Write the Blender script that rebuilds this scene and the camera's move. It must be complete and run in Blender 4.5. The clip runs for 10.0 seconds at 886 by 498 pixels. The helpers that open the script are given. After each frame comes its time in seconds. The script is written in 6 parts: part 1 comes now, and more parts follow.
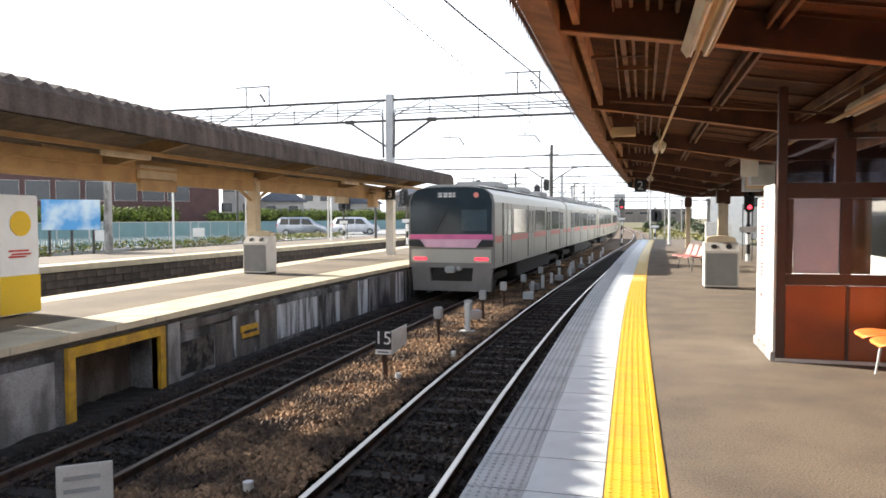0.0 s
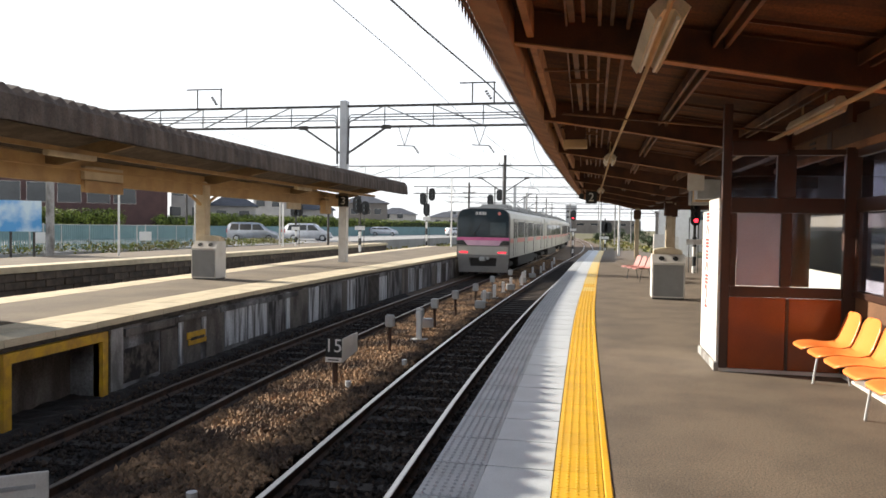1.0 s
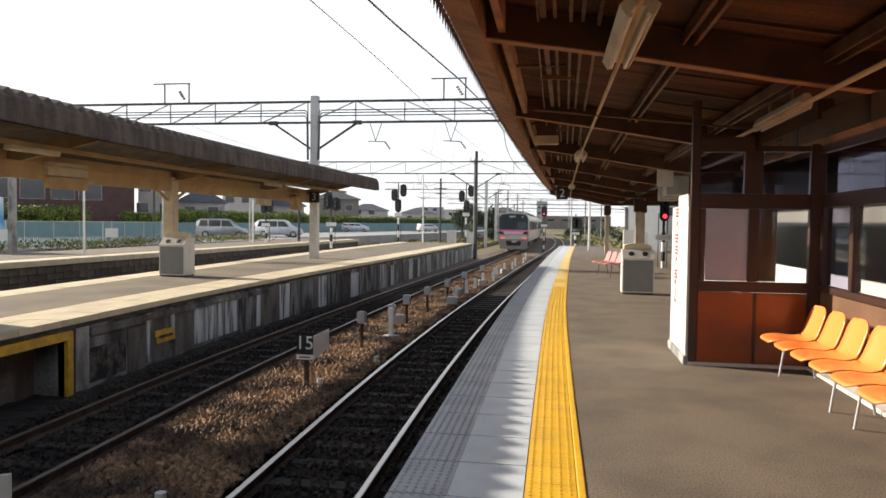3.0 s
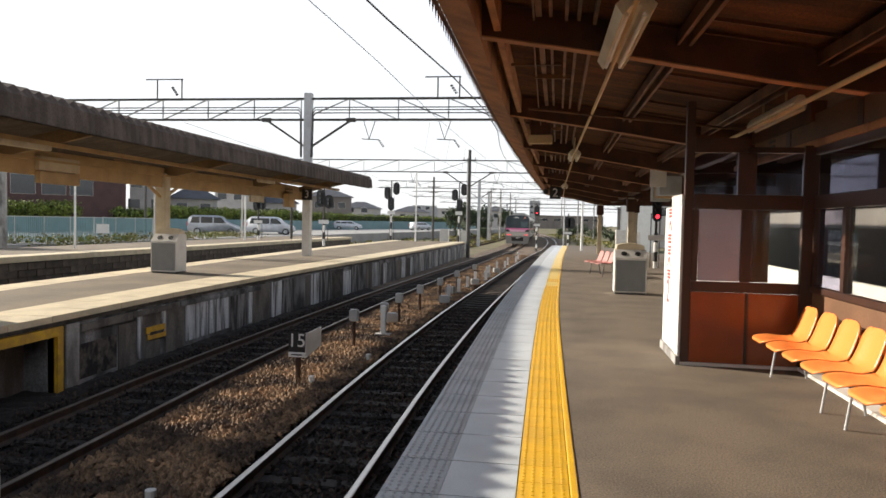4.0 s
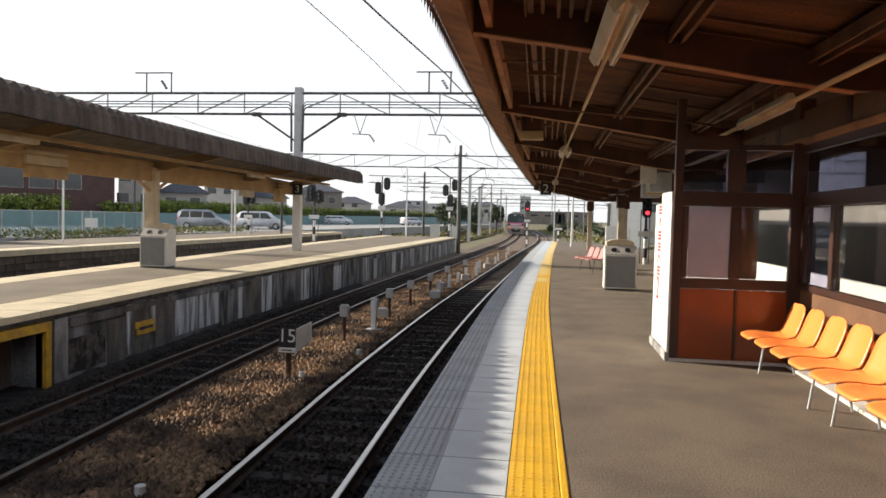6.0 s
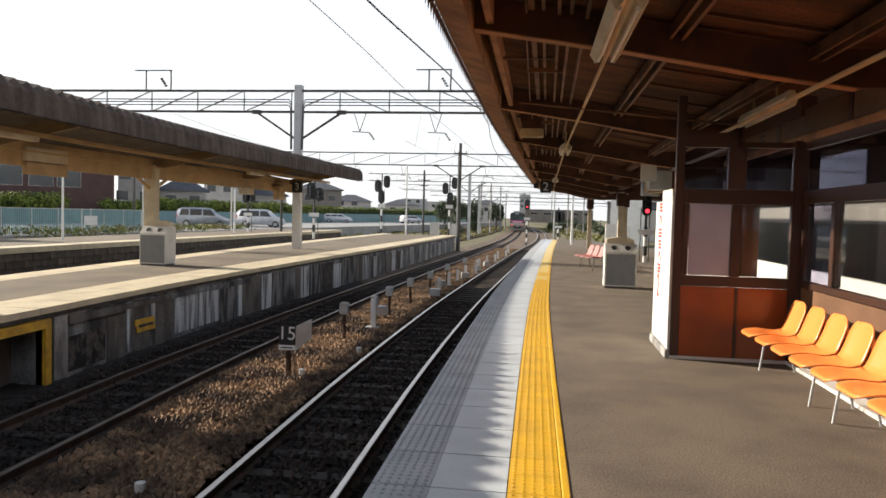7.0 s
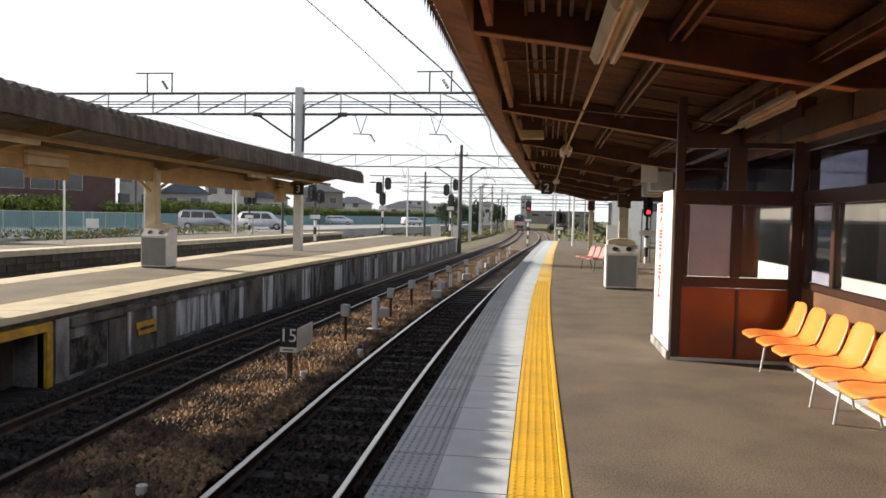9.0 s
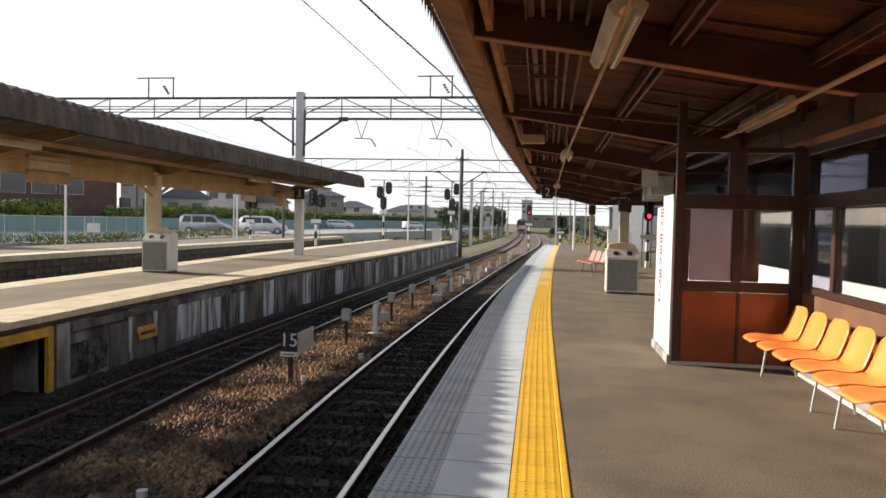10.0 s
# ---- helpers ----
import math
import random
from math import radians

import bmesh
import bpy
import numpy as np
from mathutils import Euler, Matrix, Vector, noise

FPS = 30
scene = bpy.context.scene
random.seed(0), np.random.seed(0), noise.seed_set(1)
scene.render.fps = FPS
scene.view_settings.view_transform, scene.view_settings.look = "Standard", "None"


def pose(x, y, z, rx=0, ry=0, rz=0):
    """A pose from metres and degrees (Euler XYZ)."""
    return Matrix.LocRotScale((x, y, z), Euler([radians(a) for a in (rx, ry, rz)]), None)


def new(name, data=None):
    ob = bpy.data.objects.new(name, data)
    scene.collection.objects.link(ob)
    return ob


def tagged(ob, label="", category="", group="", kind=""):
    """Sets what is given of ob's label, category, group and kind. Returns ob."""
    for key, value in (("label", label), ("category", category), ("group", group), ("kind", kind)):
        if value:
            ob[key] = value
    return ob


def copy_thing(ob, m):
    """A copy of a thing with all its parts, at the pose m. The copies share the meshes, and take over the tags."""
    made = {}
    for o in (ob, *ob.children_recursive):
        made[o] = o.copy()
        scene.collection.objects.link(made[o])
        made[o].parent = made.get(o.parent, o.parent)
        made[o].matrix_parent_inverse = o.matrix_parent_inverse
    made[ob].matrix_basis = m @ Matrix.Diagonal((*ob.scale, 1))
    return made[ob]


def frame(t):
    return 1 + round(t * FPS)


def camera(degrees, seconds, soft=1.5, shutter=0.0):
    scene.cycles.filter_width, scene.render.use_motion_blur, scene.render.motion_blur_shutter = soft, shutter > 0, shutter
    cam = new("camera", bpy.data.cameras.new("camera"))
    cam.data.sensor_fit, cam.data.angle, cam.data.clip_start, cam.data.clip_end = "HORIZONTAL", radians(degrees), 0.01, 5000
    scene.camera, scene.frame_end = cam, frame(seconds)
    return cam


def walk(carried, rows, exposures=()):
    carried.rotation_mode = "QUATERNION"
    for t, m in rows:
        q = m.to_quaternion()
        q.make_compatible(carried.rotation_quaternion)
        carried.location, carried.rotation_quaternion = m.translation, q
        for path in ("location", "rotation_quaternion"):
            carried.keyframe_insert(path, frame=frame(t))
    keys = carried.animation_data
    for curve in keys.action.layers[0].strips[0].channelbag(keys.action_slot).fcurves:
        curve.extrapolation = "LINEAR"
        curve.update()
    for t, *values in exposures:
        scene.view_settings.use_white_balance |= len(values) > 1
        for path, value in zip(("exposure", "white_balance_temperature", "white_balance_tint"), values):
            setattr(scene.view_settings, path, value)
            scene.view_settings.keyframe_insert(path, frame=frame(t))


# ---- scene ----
cam = camera(62.6, 10.0, 1.6, 0.3)
PATH = [
    (0.0, pose(0.018, -0.033, 1.536, 87.62, 0.15, 15.38)),
    (0.5, pose(0.016, -0.024, 1.533, 88.03, -0.69, 12.87)),
    (1.0, pose(0.025, -0.032, 1.535, 88.29, -0.84, 11.72)),
    (1.5, pose(0.033, -0.029, 1.538, 88.40, -0.57, 11.34)),
    (2.0, pose(0.031, -0.016, 1.535, 88.05, -0.64, 10.50)),
    (2.5, pose(0.025, -0.013, 1.535, 88.02, -0.62, 9.82)),
    (4.0, pose(0.004, 0.001, 1.530, 87.91, -1.22, 8.92)),
    (4.5, pose(0.008, 0.007, 1.530, 87.70, -1.40, 8.66)),
    (5.0, pose(0.000, -0.006, 1.538, 87.57, -1.20, 8.67)),
    (5.5, pose(0.002, -0.009, 1.540, 87.59, -1.35, 8.26)),
    (7.0, pose(-0.009, 0.002, 1.528, 87.41, -1.48, 8.15)),
    (7.5, pose(-0.001, 0.001, 1.523, 87.34, -1.41, 8.18)),
    (8.0, pose(0.004, 0.007, 1.534, 87.28, -1.30, 8.22)),
    (8.5, pose(0.000, 0.003, 1.533, 87.36, -1.22, 8.25)),
    (9.0, pose(0.000, 0.000, 1.530, 87.54, -1.30, 8.25)),
    (9.5, pose(0.007, -0.001, 1.542, 87.67, -1.17, 8.27)),
    (10.0, pose(0.004, -0.004, 1.533, 87.87, -1.26, 8.32)),
]
walk(cam, PATH, exposures=[(0.0, 1.62, 6150, 10), (0.5, 1.30, 6200, 10), (1.0, 1.00, 6300, 10), (2.5, 0.86, 6400, 10), (4.5, 0.78, 6400, 10), (10.0, 0.78, 6400, 10)])

# ---- light: hazy bright sky and a low warm sun from the far side of the tracks ----
SUN_EL, SUN_DIR = 23.8, Vector((1.0, -0.28, 0.0)).normalized()
world = bpy.data.worlds.new("world")
scene.world = world
world.use_nodes = True
wn = world.node_tree.nodes
sky = wn.new("ShaderNodeTexSky")
sky.sky_type, sky.sun_disc = "NISHITA", False
sky.sun_elevation = radians(SUN_EL)
sky.sun_rotation = math.atan2(-SUN_DIR.x, -SUN_DIR.y)
sky.dust_density, sky.air_density, sky.ozone_density = 2.0, 1.0, 1.0
haze = wn.new("ShaderNodeMix")
haze.data_type = "RGBA"
# white haze near the horizon, thinning to blue overhead
wtc = wn.new("ShaderNodeTexCoord")
wsep = wn.new("ShaderNodeSeparateXYZ")
wmap = wn.new("ShaderNodeMapRange")
wmap.interpolation_type = "SMOOTHSTEP"
wmap.inputs[1].default_value, wmap.inputs[2].default_value = 0.36, 0.78
wmap.inputs[3].default_value, wmap.inputs[4].default_value = 0.86, 0.06
world.node_tree.links.new(wtc.outputs["Generated"], wsep.inputs[0])
world.node_tree.links.new(wsep.outputs[2], wmap.inputs[0])
world.node_tree.links.new(wmap.outputs[0], haze.inputs[0])
haze.inputs[7].default_value = (6.5, 6.55, 6.6, 1.0)
world.node_tree.links.new(sky.outputs[0], haze.inputs[6])
world.node_tree.links.new(haze.outputs[2], wn["Background"].inputs[0])
wn["Background"].inputs[1].default_value = 0.10
sun = new("sun", bpy.data.lights.new("sun", "SUN"))
sun.data.energy, sun.data.angle, sun.data.color = 5.0, radians(0.5), (1.0, 0.89, 0.74)
down = Vector((SUN_DIR.x, SUN_DIR.y, -math.tan(radians(SUN_EL))))
sun.matrix_world = Matrix.Translation((-60, -10, 40)) @ down.to_track_quat("-Z", "Y").to_matrix().to_4x4()


# ---- materials ----
def mat(name, base, rough=0.6, metal=0.0, second=None, scale=3.0, amount=0.5, grain=0.15, bump=0.0, fine=60.0, spec=0.5, streak=False, islands=0.0, objects=0.0, detail=5.0, lo=0.42, hi=0.62, stretch=None):
    """A surface with large stains (second colour), fine grain, and relief, at real size."""
    m = bpy.data.materials.new(name)
    m.use_nodes = True
    nt = m.node_tree
    N, L = nt.nodes, nt.links
    b = N["Principled BSDF"]
    b.inputs["Roughness"].default_value, b.inputs["Metallic"].default_value = rough, metal
    b.inputs["Specular IOR Level"].default_value = spec
    tc = N.new("ShaderNodeTexCoord")
    src = tc.outputs["Object"]
    mp = N.new("ShaderNodeMapping")
    mp.inputs["Scale"].default_value = stretch or ((1, 1, 0.5) if streak else (1, 1, 1))
    L.new(src, mp.inputs[0])
    n1 = N.new("ShaderNodeTexNoise")
    n1.inputs["Scale"].default_value, n1.inputs["Detail"].default_value = scale, detail
    L.new(mp.outputs[0], n1.inputs["Vector"])
    ramp = N.new("ShaderNodeMapRange")
    ramp.inputs[1].default_value, ramp.inputs[2].default_value = lo, hi
    ramp.inputs[4].default_value = amount
    L.new(n1.outputs[0], ramp.inputs[0])
    mix = N.new("ShaderNodeMix")
    mix.data_type = "RGBA"
    sec = second or tuple(c * 0.7 for c in base)
    mix.inputs[6].default_value, mix.inputs[7].default_value = (*base, 1), (*sec, 1)
    L.new(ramp.outputs[0], mix.inputs[0])
    n2 = N.new("ShaderNodeTexNoise")
    n2.inputs["Scale"].default_value, n2.inputs["Detail"].default_value = fine, 3.0
    L.new(src, n2.inputs["Vector"])
    gr = N.new("ShaderNodeMapRange")
    gr.inputs[1].default_value, gr.inputs[2].default_value = 0.3, 0.7
    gr.inputs[3].default_value, gr.inputs[4].default_value = 1 - grain, 1 + grain
    L.new(n2.outputs[0], gr.inputs[0])
    fac = gr.outputs[0]
    for on, node, out in ((islands, "ShaderNodeNewGeometry", "Random Per Island"), (objects, "ShaderNodeObjectInfo", "Random")):
        if on:
            g = N.new(node)
            r = N.new("ShaderNodeMapRange")
            r.inputs[3].default_value, r.inputs[4].default_value = 1 - on, 1 + on
            L.new(g.outputs[out], r.inputs[0])
            mu = N.new("ShaderNodeMath")
            mu.operation = "MULTIPLY"
            L.new(fac, mu.inputs[0])
            L.new(r.outputs[0], mu.inputs[1])
            fac = mu.outputs[0]
    sc = N.new("ShaderNodeVectorMath")
    sc.operation = "SCALE"
    L.new(mix.outputs[2], sc.inputs[0])
    L.new(fac, sc.inputs["Scale"])
    L.new(sc.outputs[0], b.inputs["Base Color"])
    if bump:
        bp = N.new("ShaderNodeBump")
        bp.inputs["Strength"].default_value, bp.inputs["Distance"].default_value = bump, 0.01
        L.new(n2.outputs[0], bp.inputs["Height"])
        L.new(bp.outputs[0], b.inputs["Normal"])
    return m


def glow(name, colour, strength):
    m = bpy.data.materials.new(name)
    m.use_nodes = True
    b = m.node_tree.nodes["Principled BSDF"]
    b.inputs["Base Color"].default_value = (*colour, 1)
    b.inputs["Emission Color"].default_value = (*colour, 1)
    b.inputs["Emission Strength"].default_value = strength
    return m


def glass(name, tint, rough=0.03):
    m = bpy.data.materials.new(name)
    m.use_nodes = True
    nt = m.node_tree
    b = nt.nodes["Principled BSDF"]
    b.inputs["Base Color"].default_value = (*tint, 1)
    b.inputs["Transmission Weight"].default_value = 1.0
    b.inputs["Roughness"].default_value = rough
    b.inputs["IOR"].default_value = 1.33
    return m


ASPHALT = mat("asphalt", (0.150, 0.115, 0.080), 0.85, second=(0.095, 0.073, 0.052), scale=1.3, amount=0.9, grain=0.5, bump=0.5, fine=75, detail=9.0, lo=0.40, hi=0.66)
ASPHALT_OLD = mat("old_asphalt", (0.17, 0.135, 0.09), 0.9, second=(0.11, 0.085, 0.06), scale=0.7, amount=0.8, grain=0.25, bump=0.3, fine=120)
PAVER = mat("edge_slab", (0.53, 0.56, 0.585), 0.45, second=(0.43, 0.455, 0.475), scale=2.0, amount=0.6, grain=0.08, bump=0.15, fine=90, objects=0.06)
DOTSLAB = mat("grip_slab", (0.43, 0.45, 0.465), 0.6, second=(0.32, 0.335, 0.345), scale=2.5, amount=0.6, grain=0.12, bump=0.2, fine=80)
YELLOW = mat("tactile_yellow", (0.74, 0.42, 0.014), 0.42, second=(0.60, 0.34, 0.03), scale=4.0, amount=0.6, grain=0.08, bump=0.1, fine=90, objects=0.05)
# paler yellow for the far tiles: sun glare put into the colour
YELLOWGLARE = mat("glare_tactile_yellow", (0.74, 0.55, 0.17), 0.42, second=(0.66, 0.47, 0.13), scale=4.0, amount=0.6, grain=0.08, objects=0.05)
YELLOWP = mat("yellow_paint", (0.62, 0.36, 0.02), 0.6, second=(0.36, 0.20, 0.04), scale=5.0, amount=0.7, grain=0.12)
CREAM = mat("cream_edge_paint", (0.60, 0.51, 0.35), 0.8, second=(0.46, 0.39, 0.27), scale=2.2, amount=0.7, grain=0.15, bump=0.1)
CONC = mat("stained_concrete", (0.24, 0.24, 0.245), 0.9, second=(0.024, 0.023, 0.022), scale=1.7, amount=0.94, grain=0.3, bump=0.5, fine=26, streak=True, detail=10.0, lo=0.37, hi=0.62)
CONC_PALE = mat("pale_concrete", (0.36, 0.35, 0.335), 0.9, second=(0.13, 0.12, 0.11), scale=3.0, amount=0.9, grain=0.18, bump=0.3, fine=40, streak=True)
CONC_DARK = mat("dark_mottled_concrete", (0.075, 0.065, 0.055), 0.95, second=(0.03, 0.026, 0.022), scale=4.0, amount=0.9, grain=0.3, bump=0.6, fine=25)
BLOCK = mat("masonry_block", (0.13, 0.10, 0.075), 0.95, second=(0.06, 0.05, 0.04), scale=2.0, amount=0.8, grain=0.25, bump=0.4, fine=30, objects=0.3)
# stones between the rails: soot, with the canopy's shade put into the colour
SOOTSHADE = mat("soot_shade_stone", (0.05, 0.034, 0.024), 0.95, second=(0.014, 0.010, 0.008), scale=1.6, amount=0.9, grain=0.3, islands=0.7)
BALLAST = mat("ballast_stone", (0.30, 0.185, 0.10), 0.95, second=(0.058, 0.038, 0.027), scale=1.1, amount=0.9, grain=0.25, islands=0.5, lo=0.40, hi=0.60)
# near bed: sooty, and darkened further with the canopy's shade in the colour
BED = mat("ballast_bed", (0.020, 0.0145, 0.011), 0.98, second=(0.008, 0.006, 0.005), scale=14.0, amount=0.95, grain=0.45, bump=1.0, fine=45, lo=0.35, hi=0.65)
# far bed: paler copy, sunlight put into the colour
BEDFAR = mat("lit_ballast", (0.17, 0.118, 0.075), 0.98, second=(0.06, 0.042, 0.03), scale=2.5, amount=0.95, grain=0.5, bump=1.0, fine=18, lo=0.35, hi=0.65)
EARTH = mat("earth_and_grass", (0.15, 0.12, 0.065), 0.98, second=(0.07, 0.085, 0.025), scale=0.25, amount=0.9, grain=0.4, bump=0.6, fine=9)
SLEEPER = mat("sleeper", (0.036, 0.026, 0.02), 0.9, second=(0.025, 0.019, 0.015), scale=5, amount=0.8, grain=0.25, bump=0.4, objects=0.25)
RAILSIDE = mat("rusty_rail", (0.07, 0.035, 0.02), 0.8, 0.0, second=(0.03, 0.018, 0.012), scale=6, amount=0.8, grain=0.2)
WHITEWASH = mat("streaked_whitewash", (0.56, 0.58, 0.60), 0.9, second=(0.06, 0.057, 0.055), scale=3.2, amount=0.9, grain=0.25, bump=0.3, fine=40, stretch=(1, 2.4, 0.22), lo=0.46, hi=0.64)
STREAKED = mat("streaked_dark_concrete", (0.22, 0.215, 0.215), 0.92, second=(0.03, 0.028, 0.027), scale=2.6, amount=0.95, grain=0.3, bump=0.5, fine=30, stretch=(1, 2.0, 0.35), lo=0.40, hi=0.58)
BROWNCONC = mat("brown_grey_concrete", (0.15, 0.135, 0.12), 0.92, second=(0.06, 0.052, 0.045), scale=2.0, amount=0.9, grain=0.25, bump=0.4, fine=30, stretch=(1, 1.4, 0.5))
RUBBLE = mat("rough_broken_masonry", (0.10, 0.085, 0.072), 0.98, second=(0.012, 0.010, 0.009), scale=5.0, amount=0.95, grain=0.4, bump=1.0, fine=16, lo=0.40, hi=0.55)
RAILDULL = mat("dull_rail_head", (0.20, 0.165, 0.14), 0.42, 0.8, second=(0.12, 0.09, 0.07), scale=2, amount=0.6, grain=0.1)
RAILTOP = mat("polished_rail", (0.50, 0.48, 0.46), 0.33, 1.0, scale=2, amount=0.3, grain=0.06)
RUST = mat("brown_painted_steel", (0.085, 0.027, 0.008), 0.5, second=(0.032, 0.011, 0.005), scale=3.0, amount=0.7, grain=0.15, bump=0.1)
ROOF_UNDER = mat("brown_roof_sheet", (0.125, 0.041, 0.010), 0.7, second=(0.045, 0.015, 0.005), scale=2.4, amount=0.9, grain=0.3, bump=0.4, fine=50, stretch=(0.35, 3.0, 1), lo=0.38, hi=0.64)
FASCIA = mat("eave_board_wood", (0.40, 0.185, 0.075), 0.7, second=(0.20, 0.085, 0.034), scale=2.5, amount=0.8, grain=0.2, bump=0.2)
SLATE = mat("weathered_roof_sheet", (0.055, 0.039, 0.030), 0.9, second=(0.12, 0.09, 0.07), scale=3.0, amount=0.6, grain=0.25, bump=0.3, fine=30, streak=True)
# TAN darkened: the shade under the island roof put into the colour
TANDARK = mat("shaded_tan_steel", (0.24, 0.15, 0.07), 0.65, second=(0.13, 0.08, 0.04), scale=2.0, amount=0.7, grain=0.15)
PURLIN = mat("dull_brown_purlin", (0.17, 0.075, 0.032), 0.65, second=(0.055, 0.022, 0.010), scale=2.5, amount=0.8, grain=0.2)
TAN = mat("tan_painted_steel", (0.50, 0.33, 0.15), 0.6, second=(0.33, 0.20, 0.09), scale=2.0, amount=0.6, grain=0.12)
CREAMPOST = mat("cream_painted_post", (0.62, 0.52, 0.36), 0.6, second=(0.42, 0.32, 0.2), scale=3.0, amount=0.5, grain=0.1)
WHITE = mat("white_enamel", (0.78, 0.77, 0.74), 0.45, second=(0.66, 0.64, 0.6), scale=3.0, amount=0.4, grain=0.04)
OFFWHITE = mat("off_white_plastic", (0.66, 0.63, 0.58), 0.5, second=(0.52, 0.48, 0.42), scale=4, amount=0.5, grain=0.06)
GREYPANEL = mat("grey_perforated_panel", (0.22, 0.22, 0.22), 0.6, second=(0.18, 0.18, 0.18), scale=6, amount=0.5, grain=0.15, fine=160)
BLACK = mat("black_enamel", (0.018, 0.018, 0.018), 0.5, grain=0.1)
DARKSTEEL = mat("dark_steel", (0.07, 0.065, 0.06), 0.6, 0.3, grain=0.15)
GALV = mat("galvanised_steel", (0.46, 0.47, 0.47), 0.5, 0.4, second=(0.34, 0.34, 0.33), scale=4, amount=0.6, grain=0.08)
WIRE = mat("wire", (0.10, 0.10, 0.10), 0.5, 0.5, grain=0.05)
ORANGE = mat("orange_plastic", (0.94, 0.29, 0.07), 0.26, second=(0.92, 0.26, 0.055), scale=3, amount=0.4, grain=0.04, spec=0.6)
BROWN = mat("brown_panel", (0.27, 0.052, 0.009), 0.25, second=(0.17, 0.034, 0.008), scale=1.6, amount=0.6, grain=0.08)
BROWNFRAME = mat("brown_window_frame", (0.05, 0.019, 0.010), 0.45, 0.0, second=(0.03, 0.015, 0.01), scale=3, amount=0.5, grain=0.08)
TINTED = glass("tinted_glass", (0.48, 0.48, 0.62))
GLASS = glass("window_glass", (0.86, 0.88, 0.86))
FROST = mat("translucent_panel", (0.44, 0.46, 0.56), 0.22, second=(0.31, 0.32, 0.42), scale=1.5, amount=0.5, grain=0.03)
REDMARK = mat("red_lettering", (0.55, 0.045, 0.03), 0.6, grain=0.05)
PINK = mat("train_pink", (0.72, 0.16, 0.36), 0.4, grain=0.04)
CORAL = mat("train_coral_band", (0.68, 0.22, 0.18), 0.4, grain=0.04)
STEEL = mat("train_stainless", (0.44, 0.43, 0.38), 0.38, 0.35, second=(0.37, 0.36, 0.32), scale=1.2, amount=0.5, grain=0.06)
TRAINGREY = mat("train_grey", (0.22, 0.21, 0.195), 0.5, 0.1, second=(0.17, 0.16, 0.15), scale=2, amount=0.5, grain=0.06)
TRAINROOF = mat("train_roof", (0.36, 0.36, 0.35), 0.7, second=(0.26, 0.26, 0.25), scale=2, amount=0.5, grain=0.1)
TRAINGLASS = mat("train_glass", (0.03, 0.045, 0.055), 0.08, spec=0.4, grain=0.05)
UNDER = mat("underframe", (0.03, 0.028, 0.026), 0.8, grain=0.2)
TAIL = glow("tail_lamp", (1.0, 0.03, 0.05), 0.9)
REDLAMP = glow("red_signal_lens", (1.0, 0.03, 0.05), 2.0)
LEAF = mat("leaf", (0.16, 0.20, 0.024), 0.7, second=(0.08, 0.115, 0.014), scale=0.8, amount=0.8, grain=0.3, islands=0.5)
TREELEAF = mat("tree_leaf", (0.05, 0.075, 0.03), 0.7, second=(0.03, 0.045, 0.02), scale=0.6, amount=0.8, grain=0.3, islands=0.4)
BARK = mat("bark", (0.10, 0.075, 0.05), 0.9, grain=0.3, bump=0.5)
PLASTER = mat("house_plaster", (0.44, 0.42, 0.40), 0.9, second=(0.34, 0.325, 0.31), scale=0.8, amount=0.6, grain=0.08)
BROWNWALL = mat("brown_house_wall", (0.10, 0.055, 0.05), 0.9, second=(0.075, 0.042, 0.04), scale=0.8, amount=0.7, grain=0.12)
TILE = mat("roof_tile", (0.085, 0.09, 0.105), 0.7, second=(0.055, 0.058, 0.07), scale=1.5, amount=0.7, grain=0.2, bump=0.4, fine=8)
PALEROAD = mat("parking_asphalt", (0.30, 0.30, 0.295), 0.9, second=(0.22, 0.22, 0.215), scale=0.3, amount=0.7, grain=0.15)
TEAL = mat("teal_mesh_fence", (0.15, 0.26, 0.275), 0.6, second=(0.11, 0.2, 0.215), scale=1, amount=0.5, grain=0.08)
CARSILVER = mat("silver_car_paint", (0.58, 0.61, 0.66), 0.3, 0.4, grain=0.03)
CARWHITE = mat("white_car_paint", (0.74, 0.76, 0.8), 0.3, 0.0, grain=0.03)
RUBBER = mat("rubber", (0.02, 0.02, 0.02), 0.8, grain=0.1)
DARKGLASS = mat("dark_glass", (0.03, 0.035, 0.04), 0.08, spec=0.7, grain=0.05)
SHEDGREY = mat("shed_cladding", (0.36, 0.37, 0.39), 0.7, second=(0.28, 0.29, 0.31), scale=0.5, amount=0.6, grain=0.08)
BLUEAD = mat("blue_poster", (0.10, 0.36, 0.72), 0.5, second=(0.62, 0.76, 0.86), scale=1.0, amount=1.0, grain=0.03)
SUNYELLOW = mat("bright_yellow_panel", (0.74, 0.48, 0.005), 0.4, second=(0.66, 0.42, 0.01), scale=2, amount=0.4, grain=0.04)
WOODBAND = mat("brown_wood_band", (0.17, 0.085, 0.042), 0.6, second=(0.11, 0.055, 0.028), scale=2, amount=0.6, grain=0.15)
BROWNGREY = mat("brown_grey_cladding", (0.19, 0.17, 0.155), 0.8, second=(0.14, 0.125, 0.115), scale=0.4, amount=0.7, grain=0.1)
PINKSEAT = mat("pink_plastic", (0.42, 0.18, 0.16), 0.45, grain=0.05)


